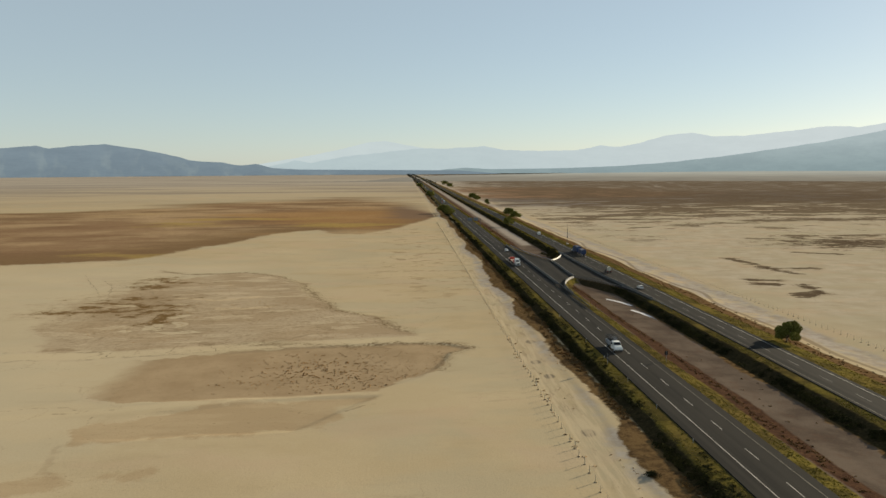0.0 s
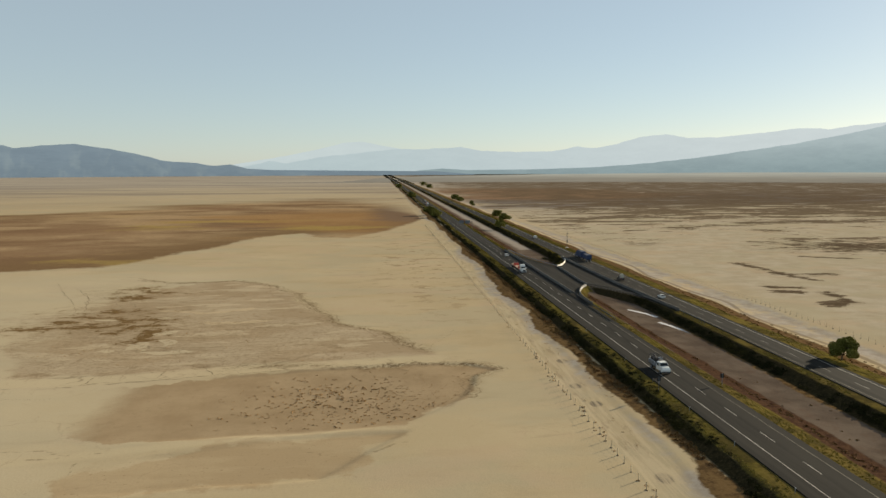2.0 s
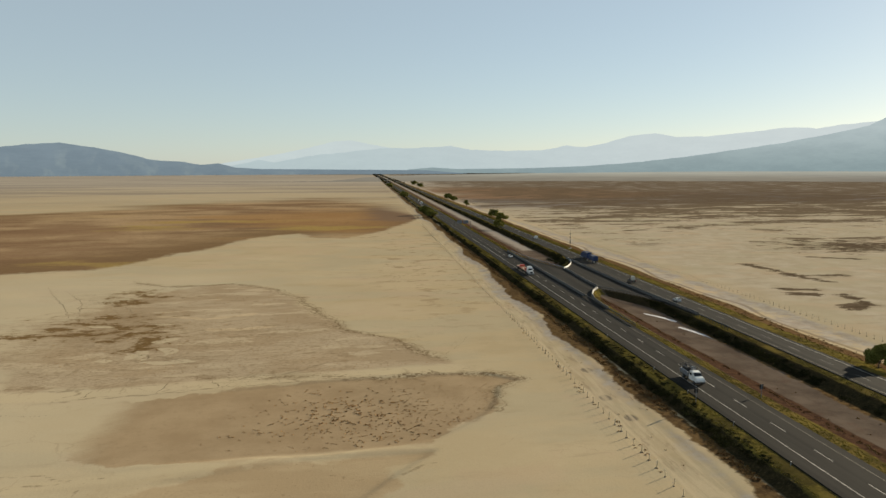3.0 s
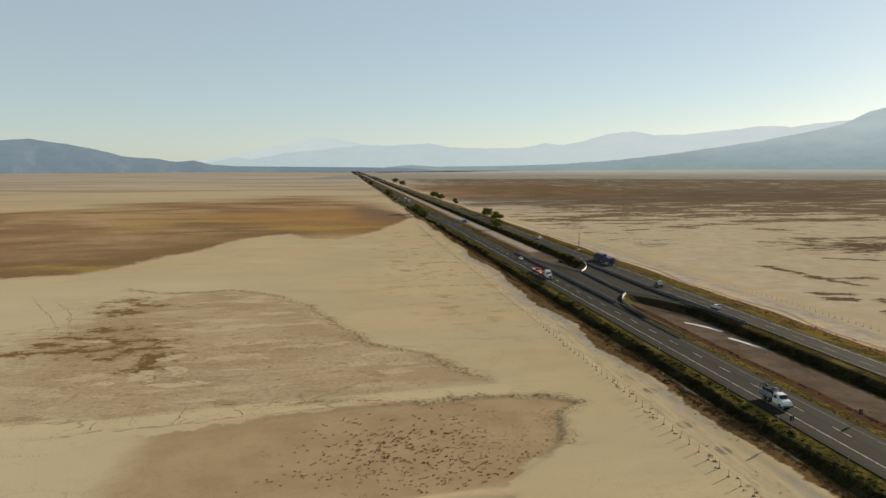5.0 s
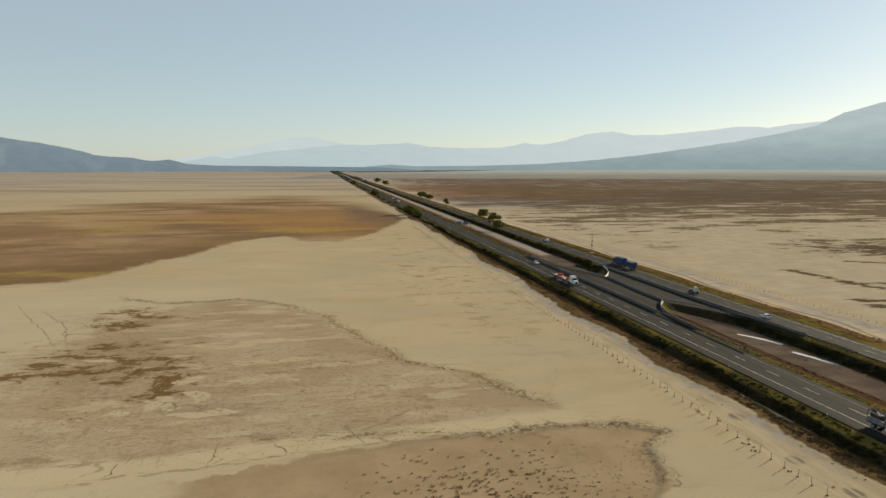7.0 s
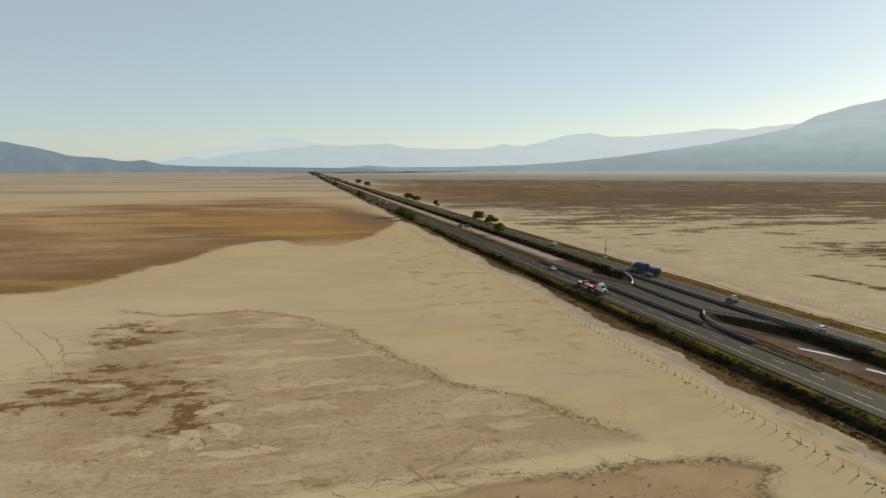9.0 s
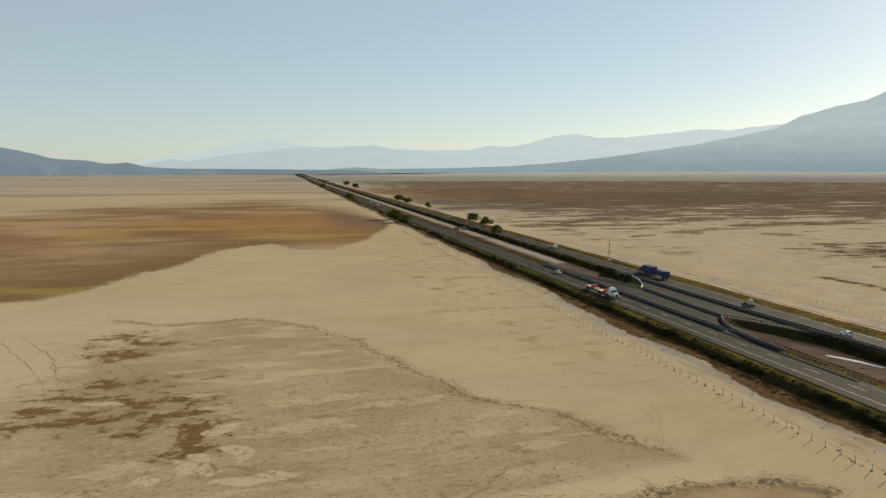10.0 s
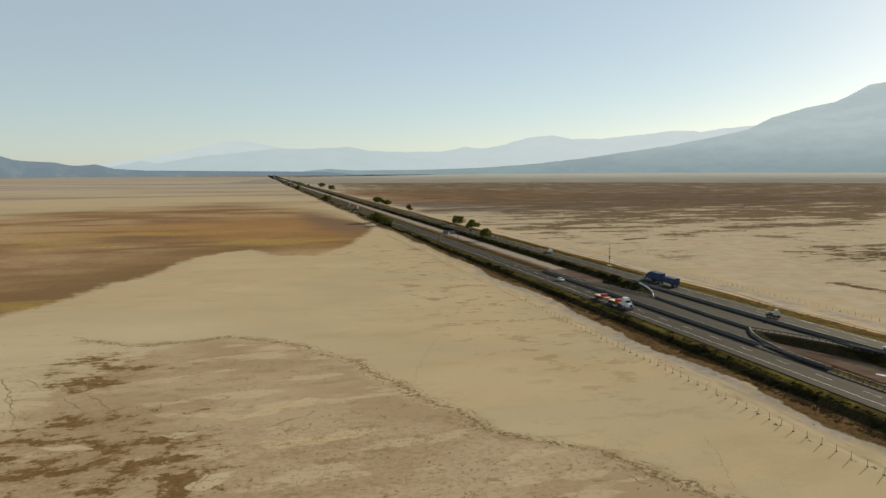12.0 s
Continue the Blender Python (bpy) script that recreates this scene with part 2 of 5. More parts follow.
    mc = k.mix(mul(k.step(flow, 0.43, 0.37), 0.42), mc, (0.315, 0.228, 0.128))
    fr = k.step(add(k.attr("flow"), mul(edge, 0.9)), -0.5, 0.4)
    mc = k.mix(mul(fr, 0.8), mc, (0.60, 0.465, 0.275))
    # grit, thicker where the flat is broken up
    grit = k.noise(k.stretch(p, (0.8, 1, 1), (8, 1, 0)), 0.8, 8, 0.82)
    broken = k.step(add(k.attr("gritty"), mul(edge, 12)), -14, 14)
    mc = k.mix(mul(k.step(grit, 0.515, 0.575), k.step(broken, 0, 1, 0.08, 0.42)), mc, (0.23, 0.156, 0.084))
    mc = k.mix(mul(mul(k.step(grit, 0.46, 0.40), broken), 0.6), mc, (0.53, 0.41, 0.245))
    crumb = k.noise(k.stretch(p, (0.6, 1, 1), (18, 1, 0)), 0.2, 9, 0.76)
    mc = k.mix(mul(k.step(crumb, 0.56, 0.60), k.step(broken, 0, 1, 0.26, 0.5)), mc, (0.235, 0.158, 0.08))
    col = k.mix(md, col, mc)
    # wet stains with dried plates between them
    bn = add(mul(k.attr("blotch"), 0.13), mul(sub(add(mul(k.noise(k.stretch(p, (0.7, 1, 1), (1.7, 4, 0), -6), 0.21, 10, 0.74), 0.8), mul(grit, 0.2)), 0.5), 9.5))
    col = k.mix(mul(k.step(bn, -1.3, 0.4), 0.42), col, (0.28, 0.19, 0.098))
    col = k.mix(mul(k.step(bn, 0.08, 0.30), 0.9), col, k.mix(k.step(n2, 0.4, 0.65), (0.145, 0.082, 0.026), (0.215, 0.130, 0.048)))
    wob = k.t.nodes.new("ShaderNodeVectorMath")
    wob.operation = "MULTIPLY_ADD"
    nz = k.t.nodes.new("ShaderNodeTexNoise")
    k.put(nz.inputs["Vector"], p)
    nz.inputs["Scale"].default_value, nz.inputs["Detail"].default_value = 0.35, 4
    k.put(wob.inputs[0], nz.outputs["Color"])
    wob.inputs[1].default_value = (4.0, 4.0, 0.0)
    k.put(wob.inputs[2], p)
    cell = k.cells(wob.outputs[0], 0.24)
    ch = k.step(add(k.attr("chips"), mul(edge, 1.1)), -0.2, 0.25)
    gap = k.math("MAXIMUM", k.step(cell, 0.012, 0.030), k.step(n5, 0.50, 0.58))
    col = k.mix(mul(mul(ch, gap), 0.9), col, k.mix(k.step(n2, 0.4, 0.65), (0.58, 0.475, 0.295), (0.53, 0.425, 0.258)))
    # sunk patches between pale tracks
    pa = k.step(add(k.attr("patch"), add(mul(edge, 2.0), mul(sub(n12, 0.5), 9))), -0.6, 0.8)
    pc = k.mix(k.step(n12, 0.32, 0.66), (0.345, 0.242, 0.132), (0.42, 0.305, 0.172))
    pc = k.mix(mul(k.step(n2, 0.5, 0.74), 0.4), pc, (0.27, 0.18, 0.10))
    col = k.mix(mul(mul(pa, 0.92), k.step(add(k.attr("patch_west"), mul(edge, 5)), -5, 5)), col, pc)
    ps = mul(k.step(add(k.attr("patch_soft"), add(mul(edge, 2.2), mul(sub(n12, 0.5), 16))), -1.0, 1.4), 0.75)
    col = k.mix(ps, col, k.mix(k.step(flow, 0.42, 0.58), (0.40, 0.285, 0.155), (0.46, 0.34, 0.19)))
    sp = mul(k.step(k.noise(p, 0.9, 5, 0.7), 0.60, 0.66), k.step(k.attr("patch_soft"), -8, 3))
    col = k.mix(mul(sp, 0.5), col, (0.26, 0.175, 0.09))
    col = k.mix(mul(zone("track", 0.8, 1.0), 0.6), col, (0.60, 0.485, 0.29))
    # cracked rims; along the sunk patch the scarp's shade is painted in too
    lines = mul(k.step(add(k.attr("rim"), mul(edge, 2.6)), 2.2, 0.2, 0, 1), k.step(k.noise(p, 0.85, 6, 0.75), 0.475, 0.545))
    col = k.mix(mul(lines, 0.88), col, (0.165, 0.108, 0.052))
    wash = mul(k.step(add(k.attr("rim"), mul(edge, 3.0)), 5.0, 0.5, 0, 1), k.step(k.noise(k.stretch(p, (0.6, 1, 1), (4, 44, 0)), 0.12, 8, 0.7), 0.47, 0.58))
    col = k.mix(mul(wash, 0.4), col, (0.26, 0.178, 0.092))
    phase = k.math("FRACT", add(mul(k.attr("rim"), 0.55), add(mul(n5, 2.4), mul(n12, 2.0))))
    strand = mul(k.step(k.math("ABSOLUTE", sub(phase, 0.5)), 0.13, 0.05, 0, 1), k.step(k.attr("rim"), 4.2, 2.0, 0, 1))
    col = k.mix(mul(mul(strand, k.step(k.noise(p, 0.5, 6, 0.7), 0.44, 0.54)), 0.7), col, (0.19, 0.128, 0.068))
    thin = mul(k.step(add(k.attr("crack"), mul(edge, 1.1)), 0.44, 0.08, 0, 1), k.step(n2, 0.36, 0.52))
    col = k.mix(mul(thin, 0.5), col, (0.21, 0.15, 0.085))
    big = k.cells(wob.outputs[0], 0.05)
    net = mul(k.step(big, 0.010, 0.003, 0, 1), k.step(n60, 0.47, 0.6))
    col = k.mix(mul(net, mul(k.step(n12, 0.46, 0.6), 0.35)), col, (0.33, 0.24, 0.14))
    # dark grey-brown oval marks beside the fence
    col = k.mix(mul(k.step(add(k.attr("dark_oval"), mul(edge, 0.5)), -0.3, 0.4), 0.85), col, (0.185, 0.15, 0.11))
    fine = mul(mul(k.step(cell, 0.030, 0.008, 0, 1), k.step(n12, 0.5, 0.62)), k.step(k.attr("mud"), -30, 10))
    col = k.mix(mul(fine, 0.5), col, (0.25, 0.175, 0.095))
    # wheel ruts and salt beside the road
    rn = k.noise(k.stretch(p, (1, 0.07, 1)), 0.9, 5, 0.6)
    col = k.mix(mul(mul(k.step(k.attr("ruts"), -1.2, 1.0), k.step(rn, 0.42, 0.60)), 0.7), col, (0.64, 0.51, 0.31))
    rk = mul(k.step(k.attr("ruts"), -1.0, 1.5), k.step(k.noise(k.stretch(p, (1, 0.2, 1), (9, 0, 0)), 0.40, 6, 0.66), 0.55, 0.64))
    col = k.mix(mul(rk, 0.6), col, (0.37, 0.275, 0.165))
    sa = mul(k.step(add(k.attr("salt"), mul(bays, 4.6)), -1.6, 2.2), k.step(add(n12, mul(n2, 0.45)), 0.54, 0.78))
    sc2 = k.mix(k.step(n5, 0.40, 0.60), (0.335, 0.287, 0.226), (0.44, 0.395, 0.328))
    col = k.mix(mul(sa, 0.85), col, sc2)
    col = k.mix(mul(k.step(add(k.attr("seep"), mul(edge, 0.9)), -0.5, 0.3), 0.6), col, (0.17, 0.125, 0.085))
    # verge: median mud, weeds, grass
    me_ = k.step(add(k.attr("median"), mul(edge, 0.7)), -0.8, 0.8)
    mm = k.mix(k.step(n12, 0.36, 0.62), (0.100, 0.075, 0.055), (0.158, 0.122, 0.089))
    mm = k.mix(mul(k.step(n5, 0.5, 0.7), 0.6), mm, (0.12, 0.076, 0.052))
    mm = k.mix(mul(k.step(add(k.attr("salt_bed"), mul(edge, 3)), -2, 3), 0.75), mm, (0.42, 0.365, 0.29))
    col = k.mix(me_, col, mm)
    col = k.mix(k.step(add(k.attr("pool"), mul(edge, 0.75)), -0.1, 0.2), col, (0.80, 0.78, 0.74))
    we = k.step(add(k.attr("weeds"), mul(bays, 3.6)), -0.5, 0.5)
    col = k.mix(we, col, k.mix(k.step(add(mul(n2, 0.6), mul(n12, 0.4)), 0.40, 0.58), (0.080, 0.050, 0.024), (0.165, 0.104, 0.044)))
    col = k.mix(k.step(add(k.attr("maroon"), mul(bays, 1.6)), -0.4, 0.4), col, k.mix(k.step(n2, 0.36, 0.62), (0.050, 0.027, 0.018), (0.088, 0.048, 0.027)))
    col = k.mix(k.step(add(k.attr("rustweed"), mul(bays, 1.6)), -0.4, 0.6), col, k.mix(k.step(n2, 0.36, 0.62), (0.098, 0.058, 0.027), (0.180, 0.108, 0.048)))
    # slopes turned from the sun: their shade is painted in as near-black
    col = k.mix(k.step(k.attr("shaded_bank"), -0.4, 0.4), col, k.mix(k.step(n2, 0.36, 0.62), (0.026, 0.022, 0.011), (0.048, 0.037, 0.016)))
    gr = k.step(add(k.attr("grass"), mul(edge, 0.8)), -0.3, 0.3)
    gc = k.mix(k.step(n2, 0.34, 0.66), (0.098, 0.079, 0.018), (0.195, 0.152, 0.033))
    gc = k.mix(k.step(n60, 0.46, 0.62), gc, (0.155, 0.112, 0.032))
    gc = k.mix(mul(k.step(add(mul(n12, 0.6), mul(n5, 0.4)), 0.53, 0.47), 0.7), gc, (0.052, 0.042, 0.016))
    col = k.mix(gr, col, gc)
    # grain
    col = k.mix(mul(k.step(n05, 0.45, 0.75), 0.14), col, (0.30, 0.21, 0.11))
    col = k.mix(1.0, col, (0.643, 0.648, 0.70), "MULTIPLY")
    k.bump(add(mul(n2, 0.6), mul(n05, 0.4)), 0.35, 0.12)
    return k.done(col, 1.0, 0.0, 0.0)


def asphalt(name):
    k = Nodes(name)
    p = k.attr("plan", True)
    lanes = k.noise(k.stretch(p, (1, 0.006, 1), (2.3, 0, 0)), 0.55, 2)
    blot = k.noise(k.stretch(p, (1, 0.25, 1)), 0.16, 5)
    grain = k.noise(p, 5.0, 3)
    col = k.mix(k.step(lanes, 0.38, 0.62), (0.0100, 0.0098, 0.0094), (0.0195, 0.0181, 0.0159))
    col = k.mix(k.math("MULTIPLY", k.step(blot, 0.45, 0.7), 0.4), col, (0.028, 0.0255, 0.0215))
    col = k.mix(k.math("MULTIPLY", k.step(grain, 0.4, 0.7), 0.3), col, (0.026, 0.023, 0.019))
    k.bump(grain, 0.2, 0.01)
    return k.done(col, 0.9, 0.0, 0.04)


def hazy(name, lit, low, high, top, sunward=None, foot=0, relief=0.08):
    """Distant hills: their own dim colour behind haze put on as a glow, graded from foot to crest and towards the sun's
    side.
    """
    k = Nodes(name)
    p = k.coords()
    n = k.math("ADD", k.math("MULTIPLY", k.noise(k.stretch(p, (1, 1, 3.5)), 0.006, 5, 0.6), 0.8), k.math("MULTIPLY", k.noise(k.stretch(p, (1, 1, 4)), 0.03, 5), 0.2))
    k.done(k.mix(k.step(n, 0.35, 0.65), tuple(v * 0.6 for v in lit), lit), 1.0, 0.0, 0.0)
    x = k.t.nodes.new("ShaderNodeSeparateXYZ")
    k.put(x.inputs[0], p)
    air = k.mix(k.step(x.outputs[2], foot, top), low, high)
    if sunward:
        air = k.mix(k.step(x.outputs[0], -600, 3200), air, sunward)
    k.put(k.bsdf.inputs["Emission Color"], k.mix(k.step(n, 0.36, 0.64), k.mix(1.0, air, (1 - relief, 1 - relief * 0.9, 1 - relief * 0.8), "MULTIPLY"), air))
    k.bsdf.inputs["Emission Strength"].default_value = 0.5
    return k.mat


GROUND = ground_material()
ROAD = asphalt("worn_asphalt")
PAINT = plain("road_paint", (0.25, 0.24, 0.215), (0.15, 0.143, 0.127), 0.8, 0.8)
WORN = plain("worn_white_paint", (0.12, 0.115, 0.10), (0.07, 0.067, 0.058), 0.8, 0.85)
FADED = plain("faded_yellow_paint", (0.050, 0.043, 0.027), (0.038, 0.033, 0.023), 0.8, 0.9)
SHRUB = leafy("shrub_leaves", (0.015, 0.016, 0.007), (0.026, 0.025, 0.009), (0.048, 0.042, 0.013))
GRASS = leafy("dry_grass", (0.12, 0.096, 0.018), (0.20, 0.154, 0.031), (0.10, 0.079, 0.018))
BRUSH = leafy("brown_brush", (0.085, 0.045, 0.019), (0.13, 0.074, 0.028), (0.16, 0.10, 0.035))
CLOD = leafy("dark_tufts", (0.21, 0.115, 0.045), (0.32, 0.19, 0.080), (0.25, 0.15, 0.06))
LEAF = leafy("tree_leaves", (0.085, 0.092, 0.022), (0.15, 0.145, 0.034), (0.20, 0.175, 0.042))
BARK = plain("bark", (0.10, 0.075, 0.05), (0.17, 0.13, 0.09), 4, 0.9, bump=0.5)
WOOD = plain("grey_wood", (0.42, 0.34, 0.22), (0.54, 0.44, 0.30), 5, 0.9)
STEEL = plain("galvanised_steel", (0.17, 0.185, 0.20), (0.26, 0.27, 0.29), 2, 0.55, 0.3)
GREY = plain("grey_concrete", (0.066, 0.064, 0.060), (0.100, 0.096, 0.089), 0.8, 0.9, bump=0.2)
SOIL = plain("dark_soil", (0.075, 0.052, 0.032), (0.12, 0.085, 0.05), 3, 1.0)
# shade inside cracks and hoof marks, given to flat pieces as colour
CLAYDARK = plain("shaded_clay", (0.135, 0.10, 0.064), (0.20, 0.148, 0.094), 1.5, 1.0, spec=0.0)
CONCRETE = plain("white_concrete", (0.68, 0.66, 0.60), (0.50, 0.48, 0.43), 1.2, 0.85)
WHITE = plain("white_paint", (0.66, 0.66, 0.64), (0.56, 0.56, 0.54), 1.5, 0.35)
RED = plain("red_paint", (0.42, 0.045, 0.022), (0.32, 0.035, 0.02), 1.5, 0.5)
BLUE = plain("blue_paint", (0.014, 0.030, 0.085), (0.020, 0.042, 0.115), 1.2, 0.55)
SIGNBLUE = plain("blue_sign", (0.10, 0.125, 0.155), (0.13, 0.155, 0.185), 1.2, 0.5)
WEATHERED = plain("weathered_steel", (0.055, 0.055, 0.055), (0.10, 0.098, 0.094), 1.5, 0.7, 0.2)
DECK = plain("plank_deck", (0.40, 0.29, 0.20), (0.52, 0.39, 0.28), 2.5, 0.85)
DARK = plain("dark_metal", (0.020, 0.020, 0.022), (0.04, 0.038, 0.036), 3, 0.6)
RUBBER = plain("rubber", (0.015, 0.015, 0.015), (0.03, 0.028, 0.026), 4, 0.85)
GLASS = plain("dark_glass", (0.012, 0.016, 0.020), (0.02, 0.025, 0.03), 0.6, 0.08, 0.0, 0.0, 0.6)
LAMP = plain("lamp_glass", (0.75, 0.75, 0.72), (0.6, 0.6, 0.58), 2, 0.15)
TAIL = plain("tail_lamp", (0.35, 0.02, 0.015), (0.28, 0.015, 0.01), 2, 0.2)
SHEET = plain("dark_blue_sheet", (0.030, 0.042, 0.075), (0.042, 0.056, 0.095), 1.5, 0.8, bump=0.4)
TARP = plain("pale_tarpaulin", (0.40, 0.37, 0.30), (0.50, 0.47, 0.40), 1.5, 0.8, bump=0.4)

# ---- the plan: x across the road, y along it ----
WEST, EAST = (53.6, 66.2), (95.5, 105.0)      # the two carriageways
ROAD_TOP = 2.2
CROSS = [(65.8, 259.3), (65.8, 446.7), (70.5, 423.0), (75.9, 393.4), (80.4, 376.7), (86.5, 389.5), (92.6, 411.2), (96.1, 446.7), (96.1, 259.3), (93.8, 259.3), (92.2, 283.0), (88.5, 294.8), (84.0, 306.2), (77.8, 317.0), (73.0, 309.6), (69.5, 299.7), (67.1, 286.9)]


def inside(poly, x, y):
    """Metres inside (+) or outside (-) of a closed outline."""
    d, inn = np.full(x.shape, 1e9), np.zeros(x.shape, bool)
    for (ax, ay), (bx, by) in zip(poly, poly[1:] + poly[:1]):
        t = np.clip(((x - ax) * (bx - ax) + (y - ay) * (by - ay)) / ((bx - ax) ** 2 + (by - ay) ** 2), 0, 1)
        d = np.minimum(d, np.hypot(x - ax - t * (bx - ax), y - ay - t * (by - ay)))
        inn ^= ((ay > y) != (by > y)) & (x < (bx - ax) * (y - ay) / (by - ay + 1e-12) + ax)
    return np.where(inn, d, -d)


def along(line, x, y):
    """Metres from a line."""
    d = np.full(x.shape, 1e9)
    for (ax, ay), (bx, by) in zip(line, line[1:]):
        t = np.clip(((x - ax) * (bx - ax) + (y - ay) * (by - ay)) / ((bx - ax) ** 2 + (by - ay) ** 2), 0, 1)
        d = np.minimum(d, np.hypot(x - ax - t * (bx - ax), y - ay - t * (by - ay)))
    return d


def band(v, lo, hi):
    return np.minimum(v - lo, hi - v)


def spot(x, y, cx, cy, rx, ry):
    """Rough metres inside an oval."""
    return (1 - np.hypot((x - cx) / rx, (y - cy) / ry)) * min(rx, ry)


def terrain(x, y):
    """Height of the ground: a flat pan, the road's embankments and the dry ditch between them."""
    z = np.interp(x, [33.5, 40, 42, 46.4, 47.4, 50.2, 52.6, 67.2, 74.5, 80, 84, 87, 88.4, 92.4, 94.4, 106, 115, 128], [0, 0.35, 0.55, 0.65, 0.58, 1.85, 2.02, 2.02, 0.9, 0.5, 0.4, 0.4, 0.32, 1.9, 2.02, 2.02, 1.0, 0])
    near = (x > 60) & (x < 110) & (y > 200) & (y < 520)
    lift = np.zeros_like(z)
    lift[near] = np.clip(2.02 + np.minimum(inside(CROSS, x[near], y[near]) + 1.2, 0) * 0.5, -1, 2.02)
    return np.maximum(z, np.where(near, lift, z))


def pan_height(x, y):
    """Terrain with the faint swells of the open pan and the sunk clay patches."""
    swell = np.clip(-band(x, 30, 136) / 20, 0, 1)
    z = terrain(x, y) + 0.10 * np.sin(x * 0.11 + np.cos(y * 0.05) * 2) * np.cos(y * 0.083) * swell
    sunk = np.maximum(inside(PATCH, x, y), inside(PATCH_B, x, y))
    return z - 0.32 * np.clip(sunk / 1.3 + 0.4, 0, 1) * np.clip((x + 68) / 18, 0, 1)


MUD = [(-132, 272), (-128, 300), (-98, 354), (-83, 361), (-62, 348), (-50, 321), (-40, 290), (-28, 265), (-11, 244), (2, 222), (8, 211), (3, 216), (-13, 215), (-30, 211), (-47, 213), (-64, 208), (-84, 204), (-104, 205), (-125, 240)]
PATCH = [(-80, 193), (-51, 200), (-28, 205), (-11, 207), (11, 207), (19, 200), (13, 196), (11, 187), (8, 179), (4, 173), (-5, 164), (-13, 161), (-28, 158), (-41, 158), (-56, 157), (-70, 157), (-76, 175)]
PATCH_B = [(-6, 158), (-15, 158), (-31, 157), (-40, 154), (-55, 149), (-64, 144), (-67, 139), (-63, 134), (-53, 134), (-41, 136), (-31, 136), (-22, 137), (-18, 142), (-14, 148)]
PATCH_C = [(-75, 117), (-60, 117), (-51, 119), (-42, 120), (-44, 115), (-57, 112), (-75, 112)]
BROWN = [(-500, 380), (-240, 398), (-163, 418), (-150, 440), (-138, 487), (-123, 512), (-119, 540), (-108, 578), (-90, 606), (-74, 618), (-60, 578), (-34, 574), (-8, 628), (14, 700), (40, 790), (47, 1075), (30, 1260), (-122, 1330), (-259, 1230), (-355, 1050), (-450, 930), (-720, 900), (-760, 600)]


def build_ground():
    def steps(a, b, s, lo, hi, grow):
        mid = list(np.arange(a, b, s))
        up, dn = [b], [a]
        d = s
        while up[-1] < hi:
            d *= grow
            up.append(up[-1] + d)
        d = s
        while dn[-1] > lo:
            d *= grow * 1.01
            dn.append(dn[-1] - d)
        return np.array(dn[:0:-1] + mid + up)

    xs, ys = steps(-140, 136, 0.75, -60000, 60000, 1.035), steps(92, 400, 0.8, -60000, 60000, 1.014)
    x, y = (a.ravel() for a in np.meshgrid(xs, ys))
    wob = np.array([noise.noise((u * 0.03, 7.7, 0.0)) for u in ys])
    wy = np.repeat(wob, len(xs))
    z = pan_height(x, y)
    # borders and cracks wander
    xw = x + 1.1 * np.sin(y * 0.23 + 2 * np.sin(x * 0.07)) + 0.5 * np.sin(y * 0.9 + x * 0.35)
    yw = y + 0.8 * np.sin(x * 0.19 + 2.2 * np.sin(y * 0.09 + x * 0.05)) + 0.45 * np.sin(x * 0.83 - y * 0.3)
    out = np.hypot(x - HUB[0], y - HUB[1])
    cross = inside(CROSS, x, y)
    lim = lambda v: np.clip(v, -900, 900)
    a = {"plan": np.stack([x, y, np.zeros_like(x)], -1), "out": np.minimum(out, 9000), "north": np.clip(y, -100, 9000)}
    a["brown"] = lim(inside(BROWN, x, y))
    a["lobe"] = lim(spot(x, y, -38, 582, 52, 40))
    a["tan_in"] = lim(np.maximum(spot(x, y, -290, 850, 110, 70), spot(x, y, -420, 560, 140, 60)))
    a["rust"] = lim(np.maximum(spot(x, y, -60, 800, 150, 150), spot(x, y, -36, 640, 46, 60)))
    a["straw"] = lim(np.maximum.reduce([spot(x, y, -70, 672, 62, 34), spot(x, y, -212, 695, 45, 26), spot(x, y, -195, 450, 50, 22), spot(x, y, -150, 760, 50, 25)]))
    a["dark_flat"] = lim(np.minimum(np.minimum((x - 140) * 2, (y - 1020) * 1.2), (1720 - out) * 0.6))
    a["mid_flat"] = lim(np.minimum(np.minimum((x - 150) * 1.5, y - 820), (3300 - out) * 0.5))
    a["rust_flat"] = lim(np.minimum(spot(x, y, 330, 1650, 330, 420), x - 128))
    veins = ([(187, 392), (190, 371), (188, 353), (211, 349)], [(189, 352), (194, 334)], [(160, 317), (173, 313)], [(157, 305), (166, 304)], [(292, 512), (291, 492), (313, 470)], [(268, 460), (292, 441)], [(244, 419), (263, 407)], [(198, 606), (216, 610)], [(256, 505), (275, 500)], [(178, 300), (174, 280), (160, 274)], [(318, 508), (345, 470)])
    thin = np.maximum.reduce([2.6 - along(c, x, y) for c in veins])
    a["veins"] = lim(np.where(x > 138, np.maximum.reduce([thin, 0.10 * spot(x, y, 312, 468, 44, 30) - 0.6]), -900))
    a["scabs"] = lim(np.where(x > 138, np.maximum.reduce([np.minimum(0.55 * (y - 600), 0.5 * (x - 100)), 5 * spot(x, y, 300, 520, 62, 17), 4 * spot(x, y, 238, 640, 36, 10), 5 * spot(x, y, 330, 598, 34, 15), 5 * spot(x, y, 345, 690, 50, 26), 4 * spot(x, y, 225, 705, 60, 24), 24 * spot(x, y, 167, 474, 4, 3)]), -900))
    a["mud"] = lim(inside(MUD, xw, yw))
    a["mud_west"] = lim(x + 127)
